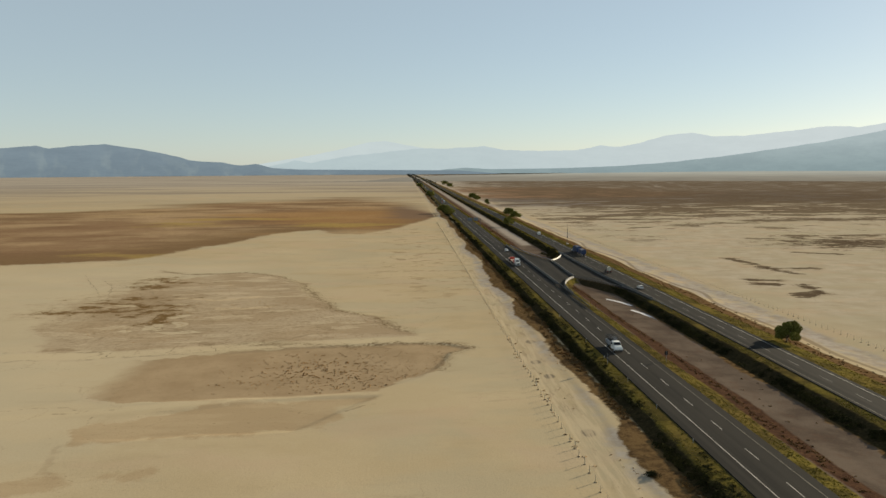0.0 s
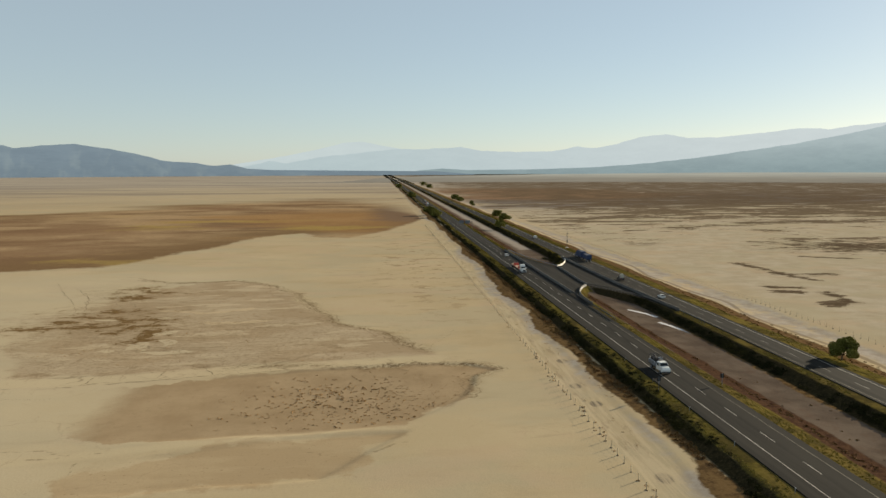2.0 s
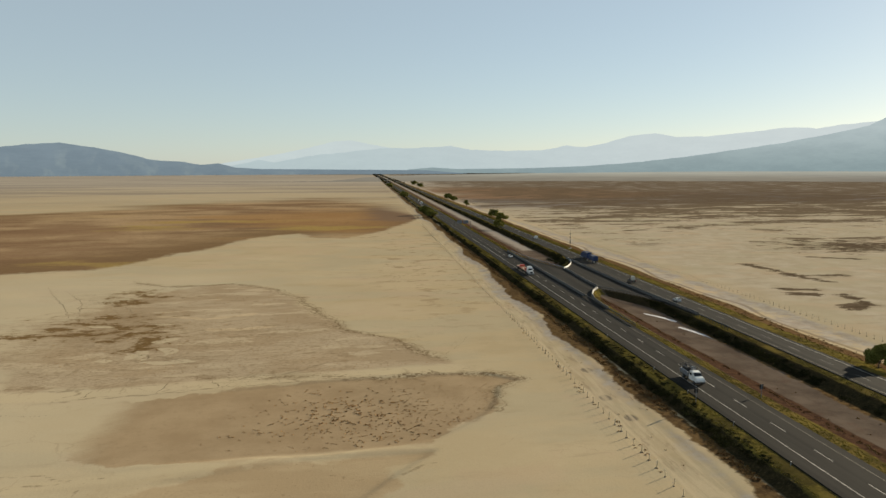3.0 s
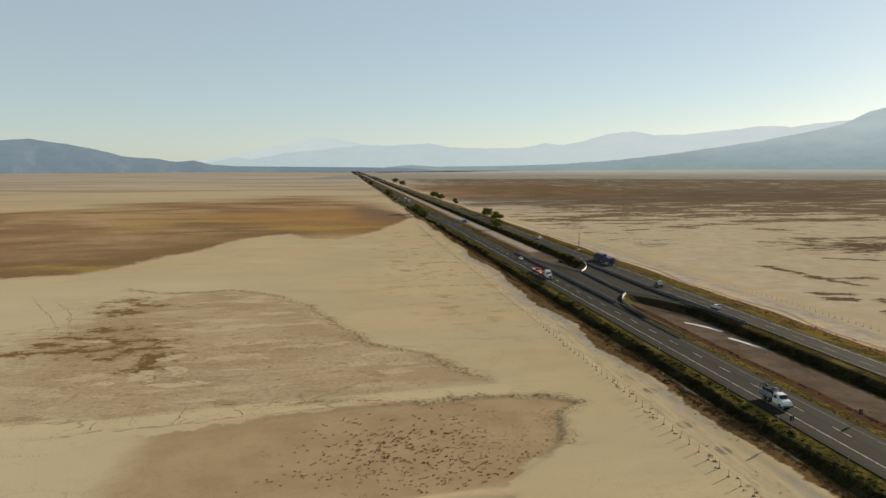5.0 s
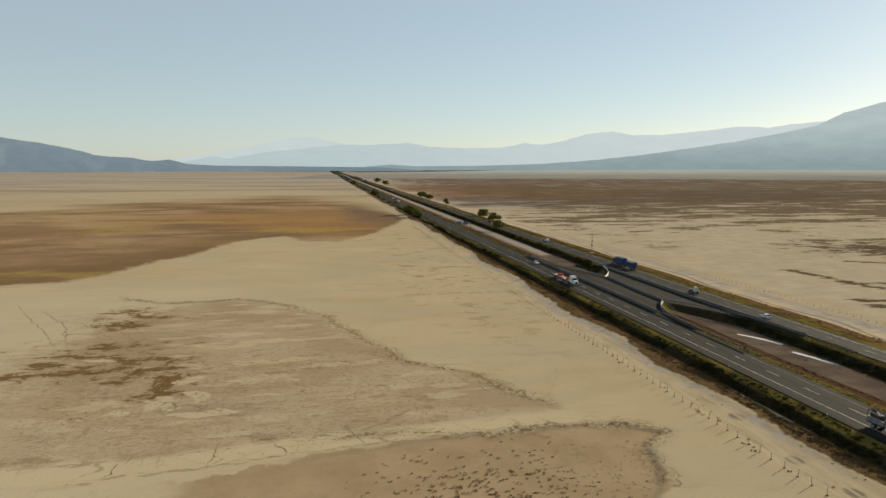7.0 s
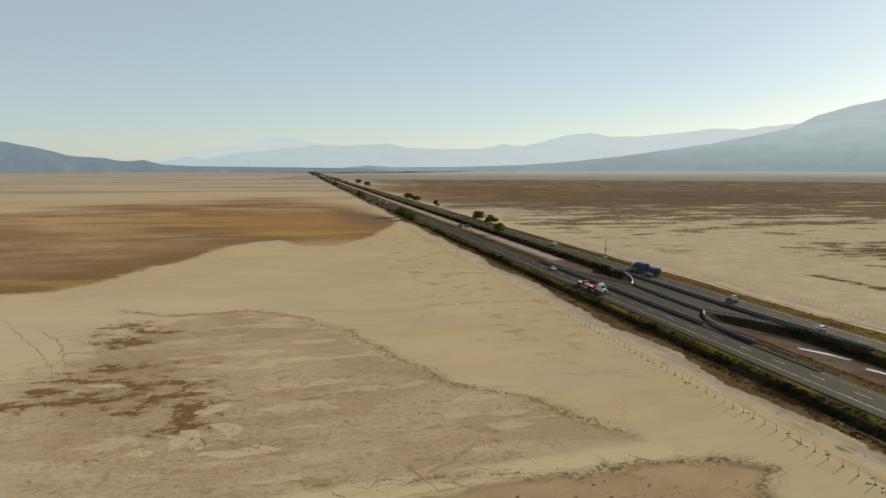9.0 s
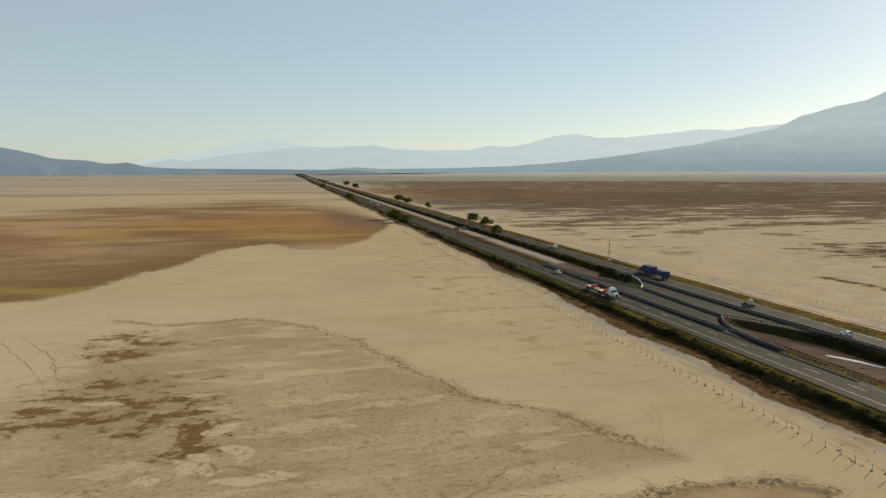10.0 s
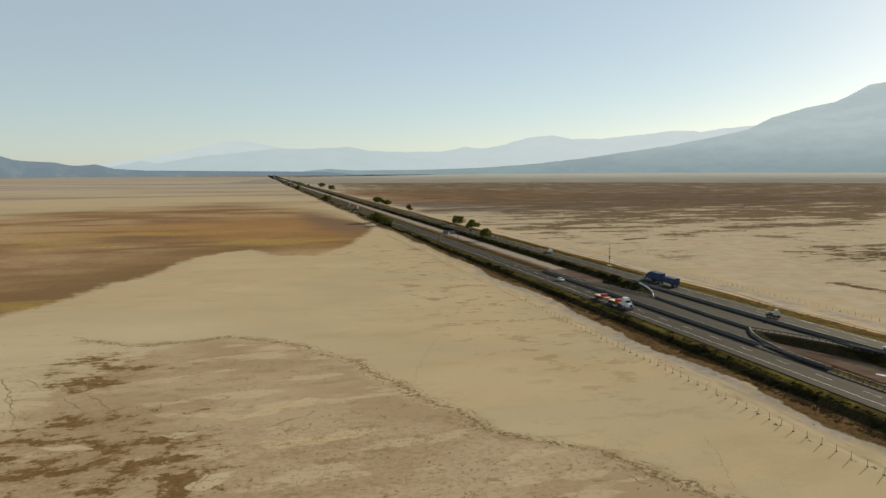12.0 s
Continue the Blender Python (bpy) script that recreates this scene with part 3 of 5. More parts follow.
    a["pale_west"] = lim(np.minimum(-66 - x, 400 - y))
    a["east"] = lim(x - 128)
    # where the slopes' painted shade lies, thinning out up the road
    a["shaded_bank"] = lim(-np.clip((y - 380) / 420, 0, 2.6) + np.maximum(band(x, 46.9, 50.2), np.maximum(np.minimum(band(x, 87.6, 92.8), -cross - 1), np.minimum(np.minimum(2.6 - np.abs(cross + 3.0), x - 78.9), 326 - y))))
    a["dark_oval"] = lim(np.maximum.reduce([spot(x, y, cx, cy, 1.5, 2.2) for cx, cy in ((36.5, 169.7), (36.4, 131), (38.0, 205), (35.4, 183))]))
    a["dusk"] = lim(spot(x, y, 22, 880, 46, 190))
    a["patch_west"] = lim(x + 72)
    a["scuffs"] = lim(np.maximum(spot(x, y, 14, 430, 34, 170), spot(x, y, -20, 600, 60, 40)))
    a["salt_bed"] = lim(np.minimum(band(x, 78.5 + wy, 89 + 2 * wy), y - 470))
    ovals = lambda rows: lim(np.maximum.reduce([spot(x, y, *r) for r in rows]))
    a["blotch"] = ovals(((-121, 272, 5, 4), (-113, 279.5, 9, 3), (-108.5, 266, 5, 5), (-115.5, 265.5, 5, 2), (-94.5, 260, 4, 7), (-96, 256, 5, 2), (-94, 273, 8, 4), (-85, 253, 6, 6), (-86.5, 246, 5, 7), (-100, 266, 6, 2), (-113, 289, 6, 3.5), (-105, 290, 7, 2), (-113, 319, 7, 6), (-116, 341, 6, 5), (-110, 331, 8, 3), (-90, 263, 6, 5), (-128, 262, 6, 4)))
    plates = ([(-83, 250.5), (-81.8, 255.4), (-76.8, 254), (-78.9, 249.2)], [(-80, 243), (-76.5, 244.4), (-72.3, 239.4), (-76.8, 234.6)], [(-88.8, 236.3), (-87, 241.8), (-83.5, 241), (-81.6, 236), (-86, 231.3)],
              [(-84, 233), (-79.9, 233.2), (-81.9, 230.2)], [(-94, 229.3), (-91.8, 232.4), (-88.2, 231.6), (-90.3, 228.3)], [(-82, 228.5), (-72, 229.5), (-66, 226.5), (-74, 224)], [(-92, 276), (-87, 277.2), (-82.5, 275), (-87.5, 273.4)], [(-115, 275.5), (-108, 276), (-101.5, 273.6), (-108, 272.2)])
    a["chips"] = lim(np.maximum.reduce([inside(p, xw, yw) for p in plates]))
    a["flow"] = lim(np.maximum(1.5 - along([(-92, 290), (-85, 287), (-77, 282.5), (-71, 285), (-66, 287), (-60.5, 291)], xw, yw), 1.8 - along([(-70, 266.7), (-59, 266.3), (-52, 268.4)], xw, yw)))
    a["gritty"] = lim(np.minimum(274 - y, -20 - x))
    a["patch"] = lim(inside(PATCH, xw, yw))
    a["patch_soft"] = lim(np.maximum(inside(PATCH_B, xw, yw), inside(PATCH_C, xw, yw)))
    t1 = along([(-112, 199), (-84, 199.5), (-53, 206), (-16, 210), (4, 212)], x, y)
    t2 = along([(-95, 147), (-65, 151.5), (-40, 157), (-8, 159.5)], x, y)
    a["track"] = lim(np.maximum(3.6 - t1, 1.8 - t2))
    a["rim"] = lim(np.minimum(along([(-124, 368), (-110, 357), (-99, 358), (-90.6, 358), (-80.6, 362), (-73.5, 356), (-62, 347), (-56, 335.5), (-47.6, 322), (-42, 306.6), (-39.7, 295.4), (-35, 286), (-28, 265), (-11, 244), (2, 222)], xw, yw), along([(-60, 211), (-16, 206), (5, 207.5), (13, 206), (19, 200.5), (13, 196), (11, 187), (8, 179)], xw, yw) + 0.3))
    a["crack"] = lim(np.minimum.reduce([along(c, xw, yw) for c in (
        [(-130, 193), (-87, 195), (-69, 199), (-53, 201.5), (-31, 205), (-14, 206)], [(-10, 212), (-7, 205.5), (-4, 201)], [(-67, 208), (-66, 203), (-70, 199)], [(-53, 201), (-47, 207), (-38, 213), (-30, 222)],
        [(-100, 147), (-72, 150), (-63, 152)], [(-90, 205), (-86, 200), (-90, 195)], [(-84, 236), (-83, 231), (-81, 228)], [(-38, 208), (-33, 203)], [(-20, 206), (-14, 199), (-9, 196)], [(-115, 204), (-88, 203), (-64, 207)],
        [(-82, 277), (-71, 275), (-60, 284), (-56, 284)], [(-143, 381), (-134, 379), (-122, 369.5)], [(-138, 339), (-131, 339), (-121, 342)], [(-138, 334), (-129, 322), (-127, 307), (-119, 300)], [(-124, 327), (-112, 308)], [(-79, 236), (-77, 231), (-72, 226)], [(-4, 212), (-2, 206)], [(-95, 153), (-78, 155), (-68, 150), (-66, 142)], [(-24, 150), (-14, 146), (-6, 152)])]))
    a["ruts"] = lim(band(x, 32.5, 39.4 + wy * 2))
    a["salt"] = lim(np.where(x < 90, band(x, 37.2 + 2.6 * wy, 44.2) - np.clip((y - 410) / 60, 0, 2) - 1.2 * np.clip((300 - y) / 60, 0, 1), band(x, 120.0 + 2 * wy, 133.5) - np.clip((y - 500) / 80, 0, 3)))
    a["seep"] = lim(np.where(y < 620, 0.9 - np.abs(x - 121.5 - 5.5 * wy), -900))
    a["median"] = lim(np.minimum(band(x, 69, 96), 5000 - y))
    a["pool"] = lim(np.maximum.reduce([0.75 - along([(80.4, 271), (84.2, 264), (85.8, 258)], x, y), 0.7 - along([(83.4, 248.8), (85.1, 243), (86.3, 237)], x, y), 0.3 - along([(86.3, 237), (87.2, 228)], x, y)]))
    a["rustweed"] = lim(band(x, 111.6 + wy, 118.0 + 2.5 * wy))
    a["maroon"] = lim(np.maximum(band(x, 70.4, 75.0 + wy), 0.5 * spot(x, y, 79.5, 401, 6, 16)))
    a["weeds"] = lim(np.maximum.reduce([band(x, 41.6 + 2.4 * wy, 47.8), band(x, 87.4, 92.6)])) 
    a["grass"] = lim(np.maximum.reduce([band(x, 49.8, 54.2), band(x, 65.6, 70.2 + wy), band(x, 92.5, 96), band(x, 104.4, 112.4 + 1.4 * wy), np.minimum(np.minimum(-np.abs(cross + 1.5) + 2.2, 3), np.where(y < 346, 78.4 - x, 4))]))
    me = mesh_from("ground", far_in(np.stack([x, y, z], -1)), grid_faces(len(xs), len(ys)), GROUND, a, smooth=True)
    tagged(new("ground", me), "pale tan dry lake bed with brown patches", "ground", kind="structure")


def strip(name, x0, x1, top, depth, ys, mat, parent=None, flare=0.25):
    """A long slab along the road."""
    n = len(ys)
    rows = np.array([[(x0 - flare, y, top - depth), (x0, y, top), ((x0 + x1) / 2, y, top), (x1, y, top), (x1 + flare, y, top - depth)] for y in ys]).reshape(-1, 3)
    me = mesh_from(name, far_in(rows), grid_faces(5, n), mat, {"plan": rows * (1, 1, 0)})
    ob = new(name, me)
    ob.parent = parent
    return ob


LONG = np.concatenate([np.arange(-300, 600, 20), np.geomspace(600, 14000, 90)])


def build_roads():
    for name, (x0, x1), lines, paints, dash_x, label in (
        ("road", WEST, (56.9, 64.3), (PAINT, FADED), 60.9, "worn grey asphalt carriageway with white lane lines"),
        ("road", EAST, (96.4, 103.6), (FADED, PAINT), 99.9, "worn grey asphalt carriageway beside the median"),
    ):
        road = tagged(strip(name, x0, x1, ROAD_TOP, 0.35, LONG, ROAD), label, "road", kind="structure")
        for lx, paint in zip(lines, paints):
            strip("edge_line", lx - 0.10, lx + 0.10, ROAD_TOP + 0.010, 0.006, LONG, paint, road, 0.0)
        bm = bmesh.new()
        box(bm, -0.09, 0.09, -2.6, 2.6, 0, 0.008)
        dash_me = bpy.data.meshes.new("lane_dash")
        bm.to_mesh(dash_me)
        bm.free()
        dash_me.materials.append(PAINT if lines[0] < 80 else WORN)
        for i in range(70):
            piece("lane_dash", dash_me, road, pose(dash_x, 44.2 + 14.0 * i, ROAD_TOP + 0.004))
    # paved crossover between the carriageways
    bm = bmesh.new()
    top = [bm.verts.new((x, y, ROAD_TOP - 0.02)) for x, y in CROSS]
    low = [bm.verts.new((x, y, ROAD_TOP - 0.4)) for x, y in CROSS]
    bm.faces.new(top)
    for i in range(len(CROSS)):
        j = (i + 1) % len(CROSS)
        bm.faces.new((top[i], low[i], low[j], top[j]))
    bmesh.ops.triangulate(bm, faces=bm.faces)
    ob = part("pavement", bm, ROAD)
    me = ob.data
    a = me.attributes.new("plan", "FLOAT_VECTOR", "POINT")
    for v, d in zip(me.vertices, a.data):
        d.vector = v.co
    tagged(ob, "dark asphalt turning lanes across the median", "pavement", kind="structure")


# ---- distance: hills in haze ----
def hills(name, crest, foot_r, crest_r, mat, label, rough, seed, base=-2.0, spurs=1.0):
    """A range seen from the flight: crest heights in degrees over bearings, with spurs running down to the plain."""
    az = np.arange(crest[0][0], crest[-1][0] + 0.01, 0.10)
    el = np.interp(az, [c[0] for c in crest], [c[1] for c in crest])
    el = el + np.array([noise.fractal((a * 0.9 + seed, seed, 0.0), 1.0, 2.0, 5) for a in az]) * rough * np.clip(el / 0.6, 0.05, 1)
    n = 16
    rows = []
    for j in range(n + 1):
        f = j / n
        spur = spurs * np.array([noise.fractal((a * 0.55 + seed, f * 1.6, seed), 1.0, 2.0, 4) for a in az])
        r = foot_r + (crest_r - foot_r) * f + spur * (crest_r - foot_r) * 0.30 * math.sin(math.pi * min(1, f)) 
        top = HUB[2] + np.tan(np.radians(el)) * crest_r
        z = base + (top - base) * (f ** 1.15) * (1 + 0.10 * spur * math.sin(math.pi * f))
        rows.append(np.stack([HUB[0] + r * np.sin(np.radians(az)), HUB[1] + r * np.cos(np.radians(az)), z], -1))
    me = mesh_from(name, np.concatenate(rows), grid_faces(len(az), n + 1), mat, smooth=True)
    tagged(new(name, me), label, "mountains", kind="structure")


def build_distance():
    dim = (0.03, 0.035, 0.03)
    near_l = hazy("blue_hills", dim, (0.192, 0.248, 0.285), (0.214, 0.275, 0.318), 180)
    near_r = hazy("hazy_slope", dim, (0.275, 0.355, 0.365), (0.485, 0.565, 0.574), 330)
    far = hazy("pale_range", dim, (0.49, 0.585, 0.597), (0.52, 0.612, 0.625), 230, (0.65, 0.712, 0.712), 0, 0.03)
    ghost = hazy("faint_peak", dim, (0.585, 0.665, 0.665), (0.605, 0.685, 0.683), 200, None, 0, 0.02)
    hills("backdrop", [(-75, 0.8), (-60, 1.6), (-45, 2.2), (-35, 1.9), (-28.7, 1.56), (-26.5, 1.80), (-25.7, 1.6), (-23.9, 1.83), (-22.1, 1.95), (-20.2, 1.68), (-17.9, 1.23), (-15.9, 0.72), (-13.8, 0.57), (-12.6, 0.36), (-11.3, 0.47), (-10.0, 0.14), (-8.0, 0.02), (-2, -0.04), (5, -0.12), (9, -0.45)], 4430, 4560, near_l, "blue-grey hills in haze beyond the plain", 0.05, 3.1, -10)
    # glowing ramp added over the ground that the drawn-in hills would shade
    plain_far = hazy("glowing_far_plain", (0.03, 0.03, 0.02), (0.245, 0.218, 0.176), (0.42, 0.412, 0.345), 28, None, 3, 0.10)
    hills("backdrop", [(-14, -1.0), (-8, -0.75), (0, -0.55), (8, -0.47), (14, -0.38), (27, -0.28), (45, -0.30), (95, -0.35)], 2900, 4300, plain_far, "glowing strip for the pale far edge of the lake bed in haze", 0.0, 2.2, 1.0, 0.0)
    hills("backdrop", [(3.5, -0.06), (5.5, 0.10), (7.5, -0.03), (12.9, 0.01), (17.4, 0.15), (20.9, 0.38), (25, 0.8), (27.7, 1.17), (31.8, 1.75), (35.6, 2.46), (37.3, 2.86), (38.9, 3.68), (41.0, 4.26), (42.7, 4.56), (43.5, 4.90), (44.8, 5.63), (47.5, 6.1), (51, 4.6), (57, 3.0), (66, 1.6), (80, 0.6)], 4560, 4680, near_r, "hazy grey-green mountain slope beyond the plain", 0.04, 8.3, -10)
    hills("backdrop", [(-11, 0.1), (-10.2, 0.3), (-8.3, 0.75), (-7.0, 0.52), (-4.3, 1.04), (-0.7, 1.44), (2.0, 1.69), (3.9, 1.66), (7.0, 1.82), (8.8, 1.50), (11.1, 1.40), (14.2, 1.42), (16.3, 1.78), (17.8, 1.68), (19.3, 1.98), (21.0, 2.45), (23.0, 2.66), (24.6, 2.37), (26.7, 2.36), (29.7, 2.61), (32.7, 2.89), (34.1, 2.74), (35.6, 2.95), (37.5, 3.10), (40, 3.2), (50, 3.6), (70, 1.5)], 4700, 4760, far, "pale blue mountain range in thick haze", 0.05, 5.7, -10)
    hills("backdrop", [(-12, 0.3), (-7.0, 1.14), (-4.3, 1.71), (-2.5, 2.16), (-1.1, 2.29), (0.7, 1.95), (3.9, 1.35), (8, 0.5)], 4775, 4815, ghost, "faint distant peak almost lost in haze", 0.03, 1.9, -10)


# ---- fissures and hoof trails in the clay ----
def wander(line, step, amp, seed):
    """A line walked in even steps, straying to both sides."""
    pts = curve_through(line, 12)
    run = np.concatenate([[0], np.cumsum([math.dist(a, b) for a, b in zip(pts, pts[1:])])])
    at = np.arange(0, run[-1], step)
    x, y = np.interp(at, run, [p[0] for p in pts]), np.interp(at, run, [p[1] for p in pts])
    x += amp * np.array([noise.noise((t * 0.28, seed, 0.0)) + 0.35 * noise.noise((t * 1.1, seed, 2.0)) for t in at])
    y += amp * np.array([noise.noise((t * 0.28, seed, 5.0)) + 0.35 * noise.noise((t * 1.1, seed, 7.0)) for t in at])
    return x, y


def fissure(line, width, seed):
    x, y = wander(line, 0.45, 1.0, seed)
    dx, dy = np.gradient(x), np.gradient(y)
    d = np.hypot(dx, dy) + 1e-6
    w = 0.75 * width * np.array([0.35 + abs(noise.noise((i * 0.31, seed, 9.0))) * 2.4 for i in range(len(x))]) * np.sin(np.linspace(0.25, math.pi - 0.25, len(x)))
    z = pan_height(x, y) + 0.02
    left, right = np.stack([x - dy / d * w, y + dx / d * w, z], -1), np.stack([x + dy / d * w, y - dx / d * w, z], -1)
    return np.stack([left, right], 1).reshape(-1, 3), grid_faces(2, len(x))


def hoof_marks(line, seed):
    x, y = wander(line, 0.85, 0.8, seed)
    r = np.random.default_rng(int(seed * 10))
    x, y = x + r.normal(0, 0.12, len(x)), y + r.normal(0, 0.12, len(x))
    z = pan_height(x, y) + 0.022
    a = np.arange(6) * math.pi / 3
    size = r.uniform(0.09, 0.17, len(x))[:, None]
    ring = np.stack([x[:, None] + np.cos(a) * size, y[:, None] + np.sin(a) * size * 0.9, np.repeat(z[:, None], 6, 1)], -1)
    return ring.reshape(-1, 3), np.arange(6 * len(x)).reshape(-1, 6)


def build_marks():
    cracks = (
        ([(-68.6, 198.8), (-68.4, 201.7), (-67.6, 203.5), (-67.8, 207.5)], 0.20), ([(-54.5, 201.6), (-55.8, 204.7), (-57.9, 209.3)], 0.11), ([(-44.1, 213), (-42.1, 209.2), (-40.6, 203.7)], 0.12),
        ([(-85.4, 197.1), (-84, 199), (-84.4, 203.4)], 0.13), ([(-162.6, 362.8), (-140.1, 321.4), (-129.4, 300.4), (-122.9, 284.9)], 0.13), ([(-148.8, 349.3), (-133.4, 323.5), (-126.2, 305.2), (-121.2, 289.3)], 0.14),
        ([(-134, 325.4), (-128.3, 325.2), (-122.3, 315.6)], 0.11), ([(-120.5, 313.8), (-115, 306.2), (-109.1, 295.7)], 0.12), ([(-113.8, 313.2), (-109.2, 305.8), (-104.1, 296)], 0.12),
        ([(-11.1, 235.4), (-10.6, 232.9), (-8.8, 231)], 0.16), ([(-97, 195.5), (-85.4, 197.1), (-68.6, 198.8), (-54.5, 201.6), (-40.6, 203.7), (-23.7, 204.8), (-12, 206)], 0.06),
        ([(-84, 233), (-82.6, 236), (-80.4, 233), (-80.6, 229), (-82.2, 226.6)], 0.15), ([(-78.6, 232.6), (-74, 231), (-68, 226)], 0.08), ([(-86.4, 239), (-84.2, 236.4), (-82.6, 236)], 0.08))
    trails = (
        [(-54.5, 201.6), (-51, 207.4), (-49.1, 212.1)], [(-52, 209.8), (-48.5, 203.2)], [(-28.9, 211.5), (-25.3, 206.3), (-23.7, 202.7)], [(-29.5, 233.5), (-26.4, 218.7), (-21.9, 213.4), (-17.7, 207.5)],
        [(-47.1, 216.7), (-43.5, 226.2), (-39.3, 231.9)], [(-76.3, 204.6), (-72.7, 202.7), (-68.9, 199.2)], [(-110, 186.8), (-96, 186.4), (-87.7, 186)], [(12.9, 246.5), (7.4, 234.2), (3.5, 226.1)], [(17, 414.9), (-10.7, 355), (-26.2, 321.7), (-35.4, 296.5)],
        [(-138.3, 374), (-124.5, 363.5), (-112, 356)], [(-122, 359), (-110, 354), (-98, 350)])
    for name, label, made in (
        ("clay_fissures", "thin jagged dark cracks in the dry clay", [fissure(l, w, 3.7 + i) for i, (l, w) in enumerate(cracks)]),
        ("hoof_trails", "dotted trails of small dark hoof marks in the clay", [hoof_marks(l, 1.3 + i) for i, l in enumerate(trails)]),
    ):
        base, verts, faces = 0, [], []
        for v, f in made:
            verts.append(v)
            faces.append(f + base)
            base += len(v)
        tagged(new(name, mesh_from(name, np.concatenate(verts), np.concatenate(faces), CLAYDARK)), label, "cracks", kind="stuff")


# ---- growth ----
rng = np.random.default_rng(5)


def cards(name, centres, size, mat, label, category, flat=0.0, tall=1.0, kind="stuff", parent=None):
    """Many small leaf blades, each a bent quad of its own."""
    n = len(centres)
    size = np.broadcast_to(np.asarray(size, float), (n,))
    u = rng.normal(size=(n, 3))
    u[:, 2] *= 1 - flat
    u /= np.linalg.norm(u, axis=1, keepdims=True)
    w = rng.normal(size=(n, 3))
    v = np.cross(u, w)
    v /= np.linalg.norm(v, axis=1, keepdims=True)
    u, v = u * size[:, None] * 0.5, v * size[:, None] * 0.5 * np.array([1, 1, tall])
    j = lambda: rng.uniform(0.6, 1.25, (n, 1))
    q = np.stack([centres - u * j() - v * j(), centres + u * j() - v * j(), centres + u * j() + v * j(), centres - u * j() + v * j()], 1).reshape(-1, 3)
    me = mesh_from(name, q, np.arange(4 * n).reshape(n, 4), mat)
    ob = new(name, me)
    ob.parent = parent
    if label:
        tagged(ob, label, category, kind=kind)
    return ob


def dome(n, r, h, hollow=0.55):
    """Points in the shell of a bush."""
    d = rng.normal(size=(n, 3))
    d /= np.linalg.norm(d, axis=1, keepdims=True)
    d[:, 2] = np.abs(d[:, 2])
    return d * (hollow + (1 - hollow) * rng.random((n, 1)) ** 0.5) * np.array([r, r, h])


def row_of_shrubs(name, x0, x1, y0, y1, per_m, leaves, radius, height, leaf, mat, label, gaps=0.0, only=None, wander=0.0):
    n = int((y1 - y0) * per_m)
    cy = rng.uniform(y0, y1, n)
    sway = np.array([noise.noise((0.055 * b, x0 * 0.37, 2.0)) for b in cy]) if wander else np.zeros(n)
    cx = rng.uniform(x0, x1, n) + sway * wander
    if gaps:
        keep = np.array([noise.noise((0.35 * a, 0.035 * b, x0)) for a, b in zip(cx, cy)]) > gaps
        cx, cy, sway = cx[keep], cy[keep], sway[keep]
    if only is not None:
        keep = only(cx, cy)
        cx, cy, sway = cx[keep], cy[keep], sway[keep]
    n = len(cx)
    z = terrain(cx, cy)
    r = radius * rng.uniform(0.6, 1.35, n)
    h = height * rng.uniform(0.5, 1.35, n) * (1 + 0.9 * sway)
    pts = dome(n * leaves, 1, 1).reshape(n, leaves, 3) * np.stack([r, r, h], -1)[:, None, :]
    pts = (pts + np.stack([cx, cy, z], -1)[:, None, :]).reshape(-1, 3)
    size = np.repeat(leaf * rng.uniform(0.7, 1.4, n), leaves)
    return cards(name, far_in(pts), size, mat, label, "plants")


off_cross = lambda x, y: inside(CROSS, x, y) < -1.2


